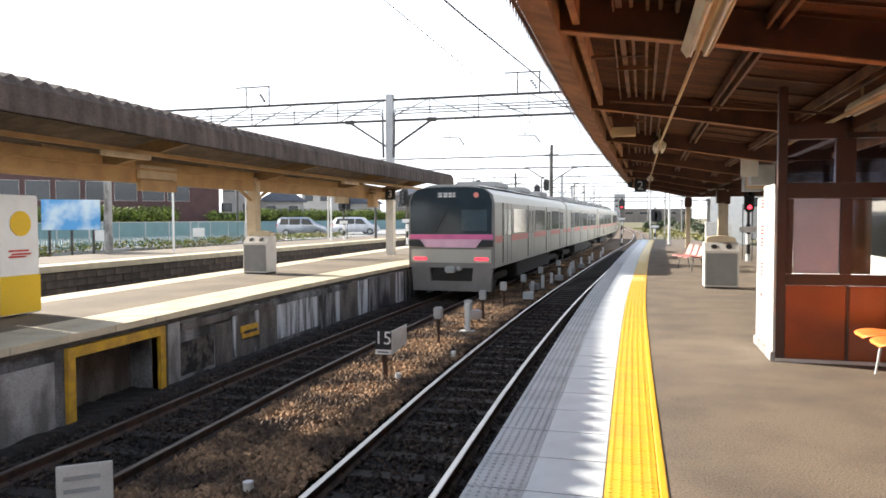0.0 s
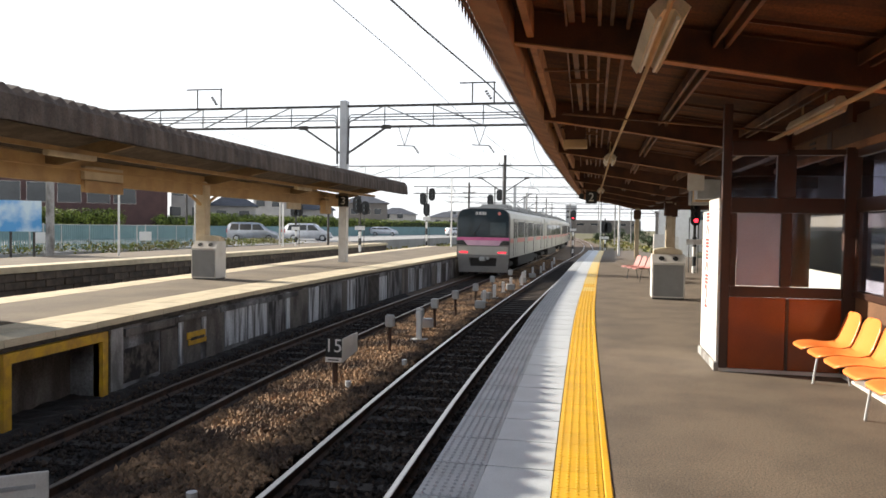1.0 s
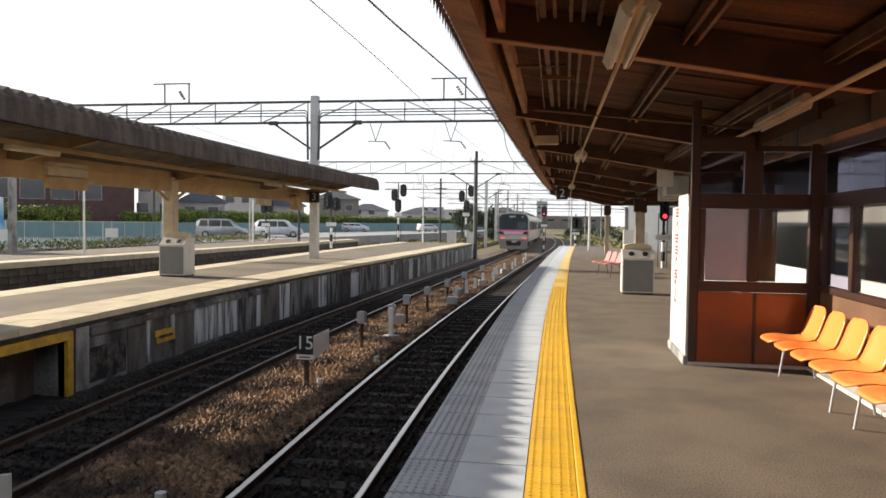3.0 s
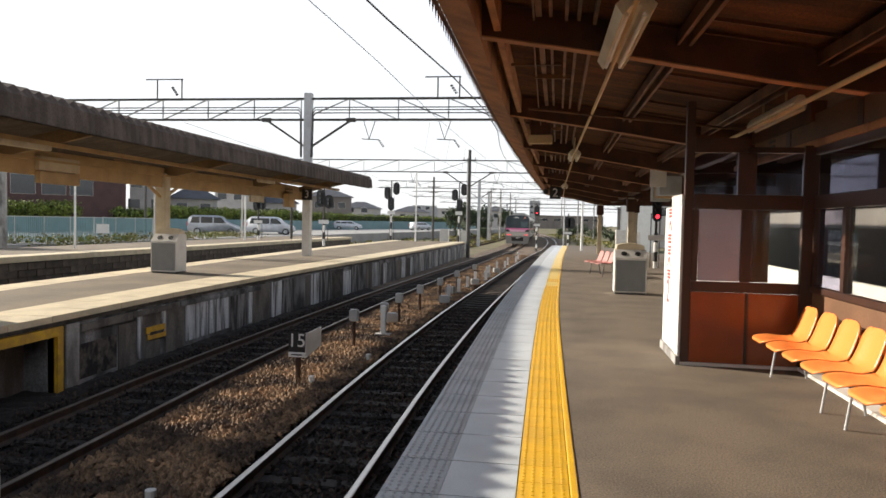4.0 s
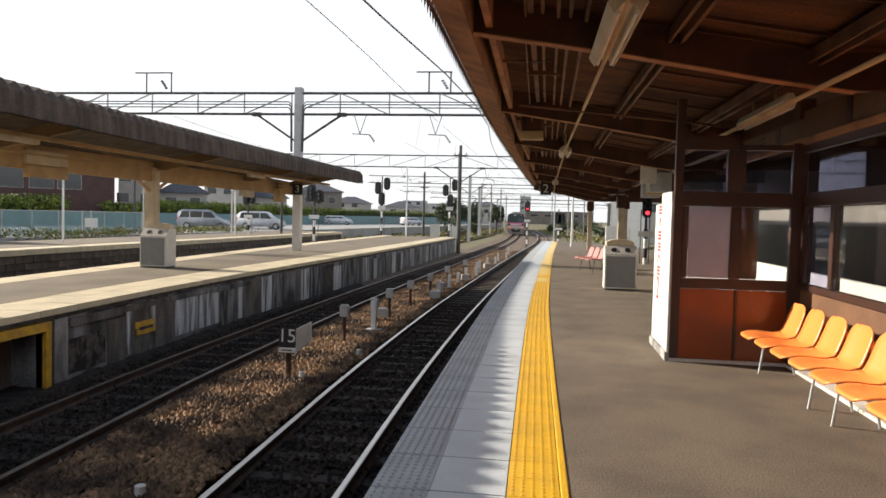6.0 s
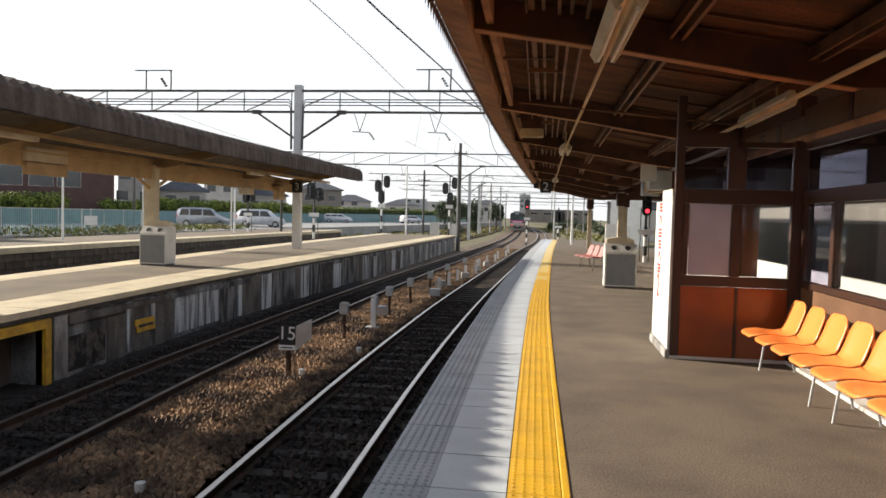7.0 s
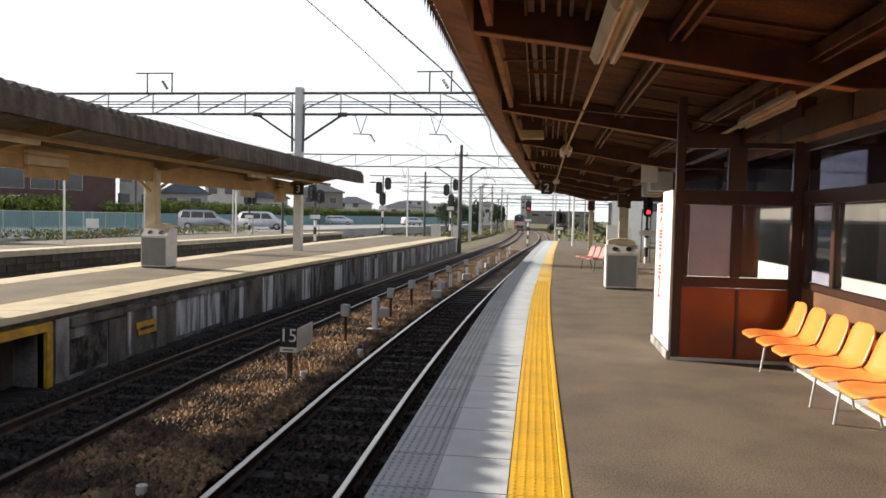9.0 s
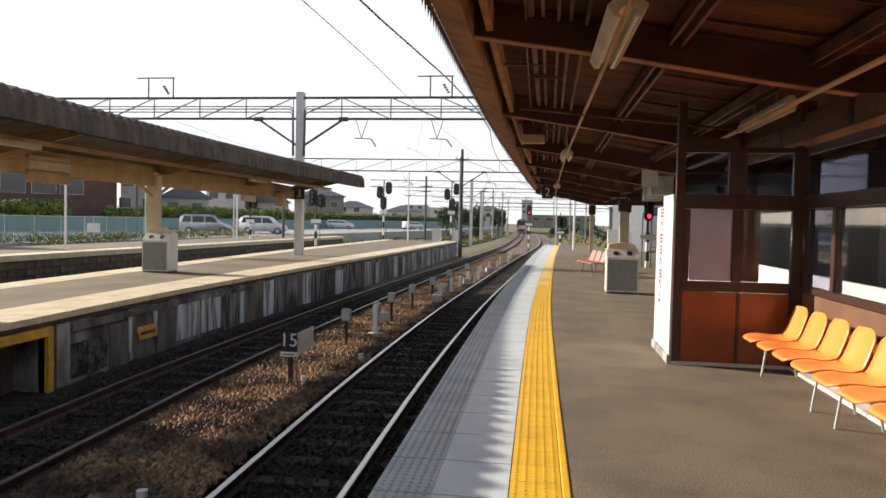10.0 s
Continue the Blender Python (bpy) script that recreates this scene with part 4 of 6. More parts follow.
# ---- shelter, bench and bins on the near platform ----
def shelter():
    t = thing("waiting_shelter", Matrix(), "brown panelled waiting shelter with glazed upper walls", "shelter", kind="structure")
    yw, xa, xb = 8.42, 1.42, 2.74

    def piece(nm, x0, x1, y0, y1, z0, z1, mt, parent=t, label="", bevel=0.006):
        bm = B()
        box(bm, x0, x1, y0, y1, z0, z1, bevel=bevel)
        return part(nm, bm, mt, parent, label)

    piece("sill_plate", xa - 0.06, xb, yw - 0.045, yw + 0.05, 0.0, 0.035, OFFWHITE, label="pale base strip", bevel=0)
    piece("corner_post", xa - 0.03, xa + 0.06, yw - 0.035, yw + 0.06, 0.036, 2.92, BROWNFRAME)
    piece("post", xb - 0.12, xb + 0.03, yw - 0.04, yw + 0.05, 0.036, 2.44, BROWNFRAME)
    piece("lower_panel", xa + 0.063, (xa + xb) / 2 - 0.015, yw - 0.02, yw + 0.03, 0.036, 0.82, BROWN, label="glossy red-brown lower panel")
    piece("lower_panel", (xa + xb) / 2 + 0.015, xb - 0.123, yw - 0.02, yw + 0.03, 0.036, 0.82, BROWN, label="glossy red-brown lower panel")
    piece("joint_strip", (xa + xb) / 2 - 0.014, (xa + xb) / 2 + 0.014, yw - 0.026, yw + 0.03, 0.036, 0.82, BROWNFRAME, bevel=0)
    piece("mid_rail", xa + 0.062, xb - 0.122, yw - 0.03, yw + 0.04, 0.825, 0.94, BROWNFRAME)
    piece("head_rail", xa + 0.062, xb - 0.122, yw - 0.03, yw + 0.04, 1.74, 1.90, BROWNFRAME)
    piece("top_rail", xa + 0.062, 2.04, yw - 0.03, yw + 0.04, 2.36, 2.52, BROWNFRAME)
    piece("top_rail", 2.042, xb - 0.122, yw - 0.03, yw + 0.04, 2.36, 2.42, BROWNFRAME)
    piece("mullion", 2.0, 2.11, yw - 0.028, yw + 0.038, 0.942, 1.738, BROWNFRAME)
    piece("mullion", 1.94, 2.13, yw - 0.05, yw + 0.038, 1.902, 2.358, BROWNFRAME)
    piece("frame", xa + 0.063, xa + 0.13, yw - 0.02, yw + 0.03, 0.942, 1.738, BROWNFRAME)
    piece("frosted_pane", xa + 0.135, 1.998, yw, yw + 0.012, 0.945, 1.735, FROST, label="frosted pane with a pale curtain behind")
    g = piece("pane", 2.112, xb - 0.125, yw, yw + 0.008, 0.945, 1.735, GLASS, label="clear pane", bevel=0)
    g.visible_shadow = False
    for a, b in ((xa + 0.065, 1.938), (2.132, xb - 0.125)):
        g = piece("transom_pane", a, b, yw, yw + 0.008, 1.905, 2.355, TINTED, label="tinted transom pane", bevel=0)
        g.visible_shadow = False
    # long wall beside the bench
    x = xb
    piece("kerb", x - 0.12, x + 0.06, -3, yw - 0.05, 0.0, 0.035, OFFWHITE, label="pale kerb at the wall foot")
    piece("lower_wall", x, x + 0.06, -3, yw - 0.05, 0.092, 0.60, BROWN)
    piece("wall_rail", x - 0.02, x + 0.07, -3, yw - 0.05, 0.602, 0.66, BROWNFRAME)
    piece("wall_band", x, x + 0.06, -3, yw - 0.05, 0.662, 0.86, WOODBAND, label="brown wooden band")
    piece("wall_sill", x - 0.03, x + 0.07, -3, yw - 0.05, 0.862, 0.93, BROWNFRAME)
    piece("wall_head", x - 0.02, x + 0.07, -3, yw - 0.05, 1.76, 1.90, BROWNFRAME)
    piece("wall_top", x - 0.02, x + 0.07, -3, yw - 0.05, 2.34, 2.42, BROWNFRAME)
    piece("frieze", x, x + 0.06, -3, 12.0, 2.43, 2.80, WOODBAND, label="brown boarded frieze")
    piece("frieze_trim", x - 0.035, x - 0.002, -3, 12.0, 2.42, 2.50, FASCIA, label="orange-brown trim board")
    y = yw - 0.06
    k = 0
    while y > 0:
        ln = (0.80, 1.25)[k % 2]
        piece("mullion", x - 0.02, x + 0.07, y - 0.10, y, 0.932, 1.758, BROWNFRAME)
        if k % 2 == 0:
            g = piece("tinted_pane", x + 0.012, x + 0.02, y - ln, y - 0.105, 0.935, 1.755, TINTED, label="bluish tinted pane", bevel=0)
            g.visible_shadow = False
        else:
            g = piece("pane", x + 0.012, x + 0.02, y - ln, y - 0.105, 0.935, 1.755, GLASS, label="clear pane", bevel=0)
            g.visible_shadow = False
        y -= ln
        k += 1
    for y0 in (6.36, 4.3, 2.2, 0.1):
        piece("transom_post", x - 0.02, x + 0.07, y0 - 0.05, y0 + 0.05, 1.902, 2.338, BROWNFRAME)
        g = piece("transom_pane", x + 0.012, x + 0.02, y0 + 0.052, y0 + 1.95, 1.905, 2.335, TINTED, label="reflective transom pane", bevel=0)
        g.visible_shadow = False
    # inside, seen through the panes: far wall, with added bands for the view beyond
    xi = 5.6
    # white and black bands stand in for sunlit platform and dark gap beyond
    piece("bright_view_band", 3.95, 4.03, -3, 26, 0.0, 0.85, WHITE, label="low white band standing in for the sunlit platform beyond")
    piece("dark_view_band", xi, xi + 0.08, -3, 26, 0.0, 1.58, BLACK)
    piece("inner_wall_head", xi, xi + 0.08, -3, 26, 1.952, 3.0, BROWNFRAME)
    piece("yard_wall", 9.12, 9.3, 4, 34, -1.17, 2.7, BROWNGREY, label="brown-grey wall beyond the shelter")
    for k, yj in enumerate((7.2, 9.3)):
        piece("frieze_joint", x - 0.006, x - 0.001, yj, yj + 0.12 + 0.05 * k, 2.502, 2.80, BROWNFRAME, bevel=0)
    for zj in (2.58, 2.65, 2.72):
        piece("name_plate", x - 0.008, x - 0.001, 9.95, 10.2, zj, zj + 0.035, BLACK, bevel=0)
    piece("side_wall", 1.43, 1.47, yw + 0.062, yw + 1.1, 0.0, 1.88, BROWNFRAME)
    piece("curtain", 2.115, 2.30, yw + 0.012, yw + 0.03, 0.945, 1.735, WOODBAND, label="tan curtain edge")
    # board with red signs on the track side
    b = thing("notice_pillar", pose(0, 0, 0), "tall white board with a column of red characters", "sign board")
    bm = B()
    box(bm, 1.362, 1.388, yw + 0.002, yw + 1.16, 0.10, 1.77, bevel=0.004)
    bd = part("board", bm, WHITE, b)
    bm = B()
    box(bm, 1.362, 1.389, yw - 0.034, yw, 0.10, 1.84, bevel=0.004)
    part("edge_strip", bm, GALV, b, "grey metal edge strip")
    bm = B()
    box(bm, 1.365, 1.387, yw + 0.03, yw + 0.72, 1.774, 1.90, bevel=0.004)
    part("top_plate", bm, OFFWHITE, b)
    bm = B()
    box(bm, 1.338, 1.389, yw - 0.046, yw + 1.18, 0.0, 0.098, bevel=0.004)
    part("foot", bm, CONC_PALE, b, "stained pale foot")
    rng = random.Random(7)
    for k, zc in enumerate((1.70, 1.55, 1.39, 1.25, 1.11, 0.96)):
        w, h = rng.uniform(0.20, 0.27), 0.052
        if k in (1, 4):
            # two slanting strokes
            bm = B()
            for q in (-1, 1):
                bar(bm, (1.360, 9.19 + 0.015 * q, zc + h), (1.360, 9.19 + 0.11 * q, zc - h), 0.004, 0.03)
            part("red_mark", bm, REDMARK, bd)
            continue
        for j in range(3):
            bm = B()
            box(bm, 1.358, 1.3615, 9.19 - w / 2, 9.19 + w / 2, zc - h + 0.04 * j, zc - h + 0.028 + 0.04 * j)
            part("red_mark", bm, REDMARK, bd)
    text("numeral", "2", 0.40, pose(1.359, 9.20, 0.74, 90, 0, -90), REDMARK, bd)


def seat_shell(bm, n=11):
    """A moulded seat: curved section along x, dished across y, with real thickness."""
    prof = [(-0.105, 0.385), (-0.09, 0.405), (0.02, 0.412), (0.16, 0.392), (0.27, 0.392), (0.345, 0.44), (0.385, 0.54), (0.42, 0.645), (0.45, 0.745)]
    for _ in range(2):
        cut = [prof[0]]
        for (xa, za), (xb, zb) in zip(prof, prof[1:]):
            cut += [(0.75 * xa + 0.25 * xb, 0.75 * za + 0.25 * zb), (0.25 * xa + 0.75 * xb, 0.25 * za + 0.75 * zb)]
        prof = cut + [prof[-1]]
    run = [0.0]
    for (xa, za), (xb, zb) in zip(prof, prof[1:]):
        run.append(run[-1] + math.hypot(xb - xa, zb - za))
    rows = []
    for (x, z), s in zip(prof, run):
        u = s / run[-1]
        d = min(s, run[-1] - s)
        q = 0.10 - min(d, 0.10)
        w = 0.126 + math.sqrt(0.0101 - q * q) - 0.03 * max(0.0, u - 0.5)
        row = []
        for j in range(9):
            v = j / 4 - 1
            lift = 0.028 * v * v * min(1.0, 4 * u)
            row.append((x - (lift if u > 0.55 else 0), v * w, z + (lift if u <= 0.55 else 0)))
        rows.append(row)
    fr = [[bm.verts.new(p) for p in r] for r in rows]
    bk = [[bm.verts.new((p[0] + (0.012 if i > 0.55 * len(rows) else 0.004), p[1], p[2] - 0.012)) for p in r] for i, r in enumerate(rows)]
    for i in range(len(rows) - 1):
        for j in range(8):
            bm.faces.new((fr[i][j], fr[i][j + 1], fr[i + 1][j + 1], fr[i + 1][j]))
            bm.faces.new((bk[i][j], bk[i + 1][j], bk[i + 1][j + 1], bk[i][j + 1]))
    per = [(i, 0) for i in range(len(rows))] + [(len(rows) - 1, j) for j in range(1, 9)] + [(i, 8) for i in range(len(rows) - 2, -1, -1)] + [(0, j) for j in range(7, 0, -1)]
    for (a, b), (c, d) in zip(per, per[1:] + per[:1]):
        bm.faces.new((fr[a][b], fr[c][d], bk[c][d], bk[a][b]))


def bench(name, m, n, pitch, seat_mat, label, legs, leg_mat=None, group=""):
    t = thing(name, m, label, "bench", group)
    bm = B()
    seat_shell(bm)
    me = done("seat", bm, seat_mat, True)
    for k in range(n):
        ob = new("seat", me)
        ob.parent = t
        ob.matrix_basis = Matrix.Translation((0, -k * pitch, 0))
    for x in (0.12, 0.34):
        bm = B()
        box(bm, x - 0.015, x + 0.015, -(n - 1) * pitch - 0.2, 0.2, 0.365, 0.392)
        part("seat_rail", bm, GALV, t, "steel rail")
    for y in legs:
        for xa, xb in ((0.12, 0.07), (0.34, 0.42)):
            bm = B()
            rod(bm, (xa, y, 0.37), (xb, y, 0.0), 0.012, 8)
            part("leg", bm, leg_mat or GALV, t)
    return t


def bin_box(m, label):
    t = thing("recycling_bin", m, label, "litter bin", "twin-hole bins")
    bm = B()
    prism(bm, [(-0.26, 0.04), (0.26, 0.04), (0.26, 0.98), (0.22, 1.0), (-0.08, 1.0), (-0.26, 0.82)], pose(-0.35, 0, 0, 90, 0, 90), 0.70)
    body = part("body", bm, OFFWHITE, t, "cream enamelled body")
    bm = B()
    box(bm, -0.32, 0.32, -0.272, -0.26, 0.07, 0.77)
    part("front_panel", bm, GREYPANEL, body, "grey front panel")
    for s in (-1, 1):
        bm = B()
        rod(bm, (s * 0.15, -0.165, 0.905), (s * 0.15, -0.176, 0.916), 0.065, 16)
        part("hole", bm, BLACK, body, "round black opening")
    bm = B()
    pts = [(-0.31, 0.0), (0.31, 0.0)] + [(0.31 * math.cos(a), 0.07 + 0.08 * math.sin(a)) for a in [i * math.pi / 8 for i in range(9)]]
    prism(bm, pts, pose(0, 0.25, 1.0, 90, 0, 0), 0.28)
    part("back_lid", bm, CREAMPOST, t, "rounded cream top")
    bm = B()
    box(bm, -0.33, 0.33, -0.24, 0.24, 0.0, 0.042)
    part("plinth", bm, DARKSTEEL, t)
    return t


def near_things():
    bench("seat_bench", pose(2.16, 7.88, 0, 0, 0, 0), 8, 0.512, ORANGE, "row of orange moulded plastic seats on thin steel legs", (0.06, -1.40, -1.92, -3.3, -3.9))
    bench("seat_bench", pose(1.02, 23.4, 0, 0, 0, 14), 3, 0.56, PINKSEAT, "row of faded pink seats on dark legs", (0.1, -1.2), BLACK)
    bin_box(pose(1.66, 17.05, 0), "cream twin-hole litter bin with a grey front panel")
    bin_box(pose(-9.93, 17.55, LEFT), "cream litter bin with two round holes in its sloping top")
    v = thing("vending_machine", pose(-9.38, 8.83, LEFT), "white and yellow drinks machine with a round yellow badge", "vending machine")
    bm = B()
    box(bm, -0.36, 0.36, -0.37, 0.37, 0.03, 1.83, bevel=0.02)
    body = part("body", bm, WHITE, v, "white cabinet")
    bm = B()
    box(bm, 0.361, 0.372, -0.365, 0.365, 0.05, 0.62)
    part("lower_panel", bm, SUNYELLOW, body, "yellow lower front")
    bm = B()
    box(bm, -0.36, 0.36, -0.384, -0.372, 0.05, 0.62)
    part("lower_side", bm, SUNYELLOW, body, "yellow lower side")
    bm = B()
    rod(bm, (0.362, 0.02, 1.40), (0.374, 0.02, 1.40), 0.19, 24)
    part("badge", bm, SUNYELLOW, body, "round yellow badge")
    bm = B()
    for z, a, b in ((0.98, -0.2, 0.16), (0.93, -0.15, 0.2), (0.89, -0.2, 0.1)):
        box(bm, 0.362, 0.373, a, b, z, z + 0.025)
    part("red_lines", bm, REDMARK, body)


def sun_blocker():
    # added out of view: keeps the sun off the near tracks
    bm = B()
    box(bm, -11.0, -9.75, -8, 8.45, LEFT, 2.5)
    tagged(part("sun_blocker_wall", bm, PLASTER), "unseen plain wall added on the island platform to block the sun", "wall", kind="structure")


sun_blocker()
ground()
stones()
track("track_1", TRACK1, 300, 70, "rusty railway track with polished heads beside the island platform")
track("track_2", TRACK2, 220, 60, "railway track curving along the near platform edge")
markers()
near_canopy()
canopy_things()
island_canopy()
shelter()
near_things()


# ---- far platform, fence, street and houses ----
def far_platform():
    X0, X1 = -17.8, -22.6
    bm = B()
    box(bm, X1, X0 - 0.9, -20, 62, -1.17, LEFT)
    plat = tagged(part("platform_3", bm, ASPHALT_OLD), "old asphalt platform with a block-built side wall", "platform", kind="structure")
    bm = B()
    box(bm, X0 - 0.898, X0, -20, 62, -0.12, LEFT + 0.004, bevel=0.01)
    part("edge_strip", bm, CREAM, plat, "pale painted edge strip")
    bm = B()
    box(bm, X0 - 0.897, X0 - 0.12, -20, 62, -1.17, -0.125)
    part("wall_core", bm, CONC_DARK, plat)
    me = []
    for k in range(3):
        bm = B()
        box(bm, -0.06, 0.06 - 0.012 * k, 0, 0.86, 0, 0.235, bevel=0.015)
        me.append(done("block", bm, BLOCK))
    for r in range(4):
        y = 14 + (r % 2) * 0.44
        while y < 61:
            ob = new("block", me[(r * 7 + int(y * 3)) % 3])
            ob.parent = plat
            ob.matrix_basis = pose(X0 - 0.07, y, -1.14 + r * 0.25)
            y += 0.88
    for y in (20.0, 23.5, 26.0, 29.5, 33.5, 38, 43, 49, 55):
        t = thing("cable_box", pose(-13.6 + 0.2 * math.sin(y), y, -1.17), "small pale box on the ballast beside the far track", "box", "boxes beside the far track")
        bm = B()
        box(bm, -0.2, 0.2, -0.22, 0.22, 0, 0.42, bevel=0.03)
        part("case", bm, OFFWHITE, t)
    tl = lambda y: -15.2
    tr = thing("track_3", Matrix(), "rusty railway track beside the far platform", "railway track", kind="structure")
    for s in (-1, 1):
        bm = B()
        sweep(bm, tl, [(s * 0.565 - 0.035, -1.1), (s * 0.565 + 0.035, -1.1), (s * 0.565 + 0.035, RAIL), (s * 0.565 - 0.035, RAIL)], [-20, 60, 200])
        part("rail", bm, RAILSIDE, tr)
    bm = B()
    box(bm, -17.7, -12.7, -20, 62, -1.18, -1.11)
    tagged(part("far_ballast", bm, BED), "dark brown ballast of the far track", "ballast", kind="structure")


def fence():
    t = thing("mesh_fence", Matrix(), "teal mesh fence behind the far platform", "fence", kind="structure")
    a, b = Vector((-27.5, 18, 0)), Vector((-28.3, 50, 0))
    n = 14
    for i in range(n + 1):
        p = a.lerp(b, i / n)
        bm = B()
        box(bm, p.x - 0.03, p.x + 0.03, p.y - 0.03, p.y + 0.03, -0.1, 1.42)
        part("post", bm, GALV, t)
    for z in (0.02, 1.38):
        bm = B()
        bar(bm, (a.x, a.y, z), (b.x, b.y, z), 0.04, 0.04)
        part("rail", bm, GALV, t)
    bm = B()
    d = (b - a).normalized()
    L = (b - a).length
    for i in range(int(L / 0.16)):
        p = a + d * (i * 0.16)
        box(bm, p.x - 0.01, p.x + 0.01, p.y - 0.045, p.y + 0.045, 0.04, 1.36)
    tagged(part("mesh", bm, TEAL, t, "teal wire mesh"), kind="stuff")
    bm = B()
    bar(bm, (-48.2, 40, 0.50), (-36.5, 122, 0.62), 0.06, 1.5)
    bar(bm, (-36.5, 122, 0.62), (-22, 200, 0.85), 0.06, 1.7)
    tagged(part("panel_fence", bm, TEAL), "long teal panel fence below the hedge", "fence", kind="structure")


def clump(V, F, rng, centre, r, n, leaf):
    for _ in range(n):
        d = rng.normal(size=3)
        d /= np.linalg.norm(d)
        p = np.array(centre) + d * np.array(r) * rng.uniform(0.55, 1.08)
        u = rng.normal(size=3)
        u /= np.linalg.norm(u)
        w = np.cross(u, d + 0.3 * rng.normal(size=3))
        w /= np.linalg.norm(w) + 1e-6
        s = leaf * rng.uniform(0.6, 1.4)
        k = len(V)
        V.extend([tuple(p + u * s), tuple(p + w * s * 0.6), tuple(p - u * s), tuple(p - w * s * 0.6)])
        F.append((k, k + 1, k + 2, k + 3))


def leafy(name, V, F, material, parent=None, label="", kind=""):
    me = bpy.data.meshes.new(name)
    me.from_pydata(V, [], F)
    me.materials.append(material)
    ob = new(name, me)
    if parent is not None:
        ob.parent = parent
    return tagged(ob, label, "", "", kind)


def hedge():
    rng = np.random.default_rng(21)
    V, F = [], []
    line = curve([(40, -49.4), (122, -37.7), (200, -23.2)])
    y = 44.0
    while y < 195:
        if not 64 < y < 70:
            h = 2.85 + 0.10 * math.sin(y * 0.5) + rng.uniform(-0.14, 0.14) - (0.35 if 70 < y < 77 else 0)
            clump(V, F, rng, (line(y), y, h - 0.75), (0.95, 0.95, 0.75), 230, 0.13)
            clump(V, F, rng, (line(y), y, h - 1.6), (0.9, 0.9, 0.9), 90, 0.15)
        y += 0.9 if y < 125 else 1.5
    t = thing("hedge", pose(0, 0, 0), "clipped green hedge in front of the houses", "hedge", kind="stuff")
    leafy("leaves", V, F, LEAF, t)
    bm = B()
    bar(bm, (-48.9, 44, 1.1), (-47.0, 63, 1.1), 1.3, 2.2)
    bar(bm, (-46.0, 71, 1.1), (-37.9, 122, 1.2), 1.3, 2.2)
    bar(bm, (-37.9, 122, 1.2), (-24.2, 195, 1.3), 1.3, 2.2)
    part("core", bm, mat("hedge_core", (0.02, 0.03, 0.008), 0.95), t, "dark twigs inside the hedge")
    V, F = [], []
    for _ in range(170):
        y = rng.uniform(20, 62)
        clump(V, F, rng, (-25.2 - rng.uniform(0, 4.6), y, 0.0 + rng.uniform(0, 0.15)), (0.7, 0.7, 0.34), 40, 0.08)
    leafy("weeds", V, F, mat("weed", (0.15, 0.18, 0.04), 0.9, second=(0.20, 0.15, 0.06), scale=0.5, amount=0.9, islands=0.4), None, "weeds and grass behind the far platform", "stuff")
    V, F = [], []
    for _ in range(260):
        y = rng.uniform(60, 190)
        x = rng.uniform(-26, -9)
        clump(V, F, rng, (x, y, -1.1), (0.9, 0.9, 0.3), 14, 0.2)
    for _ in range(120):
        y = rng.uniform(70, 200)
        clump(V, F, rng, (rng.uniform(TRACK2(y) + 2.2, TRACK2(y) + 9), y, -1.1), (0.9, 0.9, 0.35), 14, 0.2)
    leafy("grass_tufts", V, F, mat("dry_grass", (0.22, 0.19, 0.05), 0.9, second=(0.10, 0.12, 0.03), scale=0.3, amount=0.9, islands=0.4), None, "dry grass tufts beside the tracks", "stuff")


def bush(x, y, w, h, seed):
    rng = np.random.default_rng(seed)
    t = thing("bush", pose(x, y, -1.17), "dense dull green bush beside the far tracks", "bush", "bushes beside the far tracks")
    bm = B()
    for k in range(4):
        rod(bm, (0.1 * k - 0.15, 0, 0), (math.cos(k * 1.6) * w * 0.3, math.sin(k * 1.6) * w * 0.3, h * 0.7), 0.05, 6, 0.02)
    part("stem", bm, BARK, t)
    V, F = [], []
    for _ in range(7):
        clump(V, F, rng, (rng.uniform(-0.6, 0.6) * w, rng.uniform(-0.5, 0.5) * w, h * rng.uniform(0.35, 0.7)), (w * 0.5, w * 0.5, h * 0.32), 80, 0.17)
    leafy("crown", V, F, TREELEAF, t)


def tree(x, y, h, r, seed):
    rng = np.random.default_rng(seed)
    t = thing("tree", pose(x, y, -1.17), "broad dark green tree behind the railway yard", "tree", "trees in the distance")
    bm = B()
    rod(bm, (0, 0, 0), (0.1, 0, h * 0.5), 0.22, 8, 0.13)
    for k in range(5):
        a = k * 1.26
        rod(bm, (0.05, 0, h * (0.3 + 0.04 * k)), (math.cos(a) * r * 0.6, math.sin(a) * r * 0.6, h * (0.6 + 0.05 * k)), 0.09, 6, 0.03)
    part("trunk", bm, BARK, t)
    V, F = [], []
    for _ in range(16):
        d = rng.normal(size=3)
        d /= np.linalg.norm(d)
        c = (d[0] * r * 0.62, d[1] * r * 0.62, h * 0.62 + d[2] * h * 0.26)
        clump(V, F, rng, c, (r * 0.42, r * 0.42, h * 0.17), 90, 0.22)
    leafy("crown", V, F, TREELEAF, t)


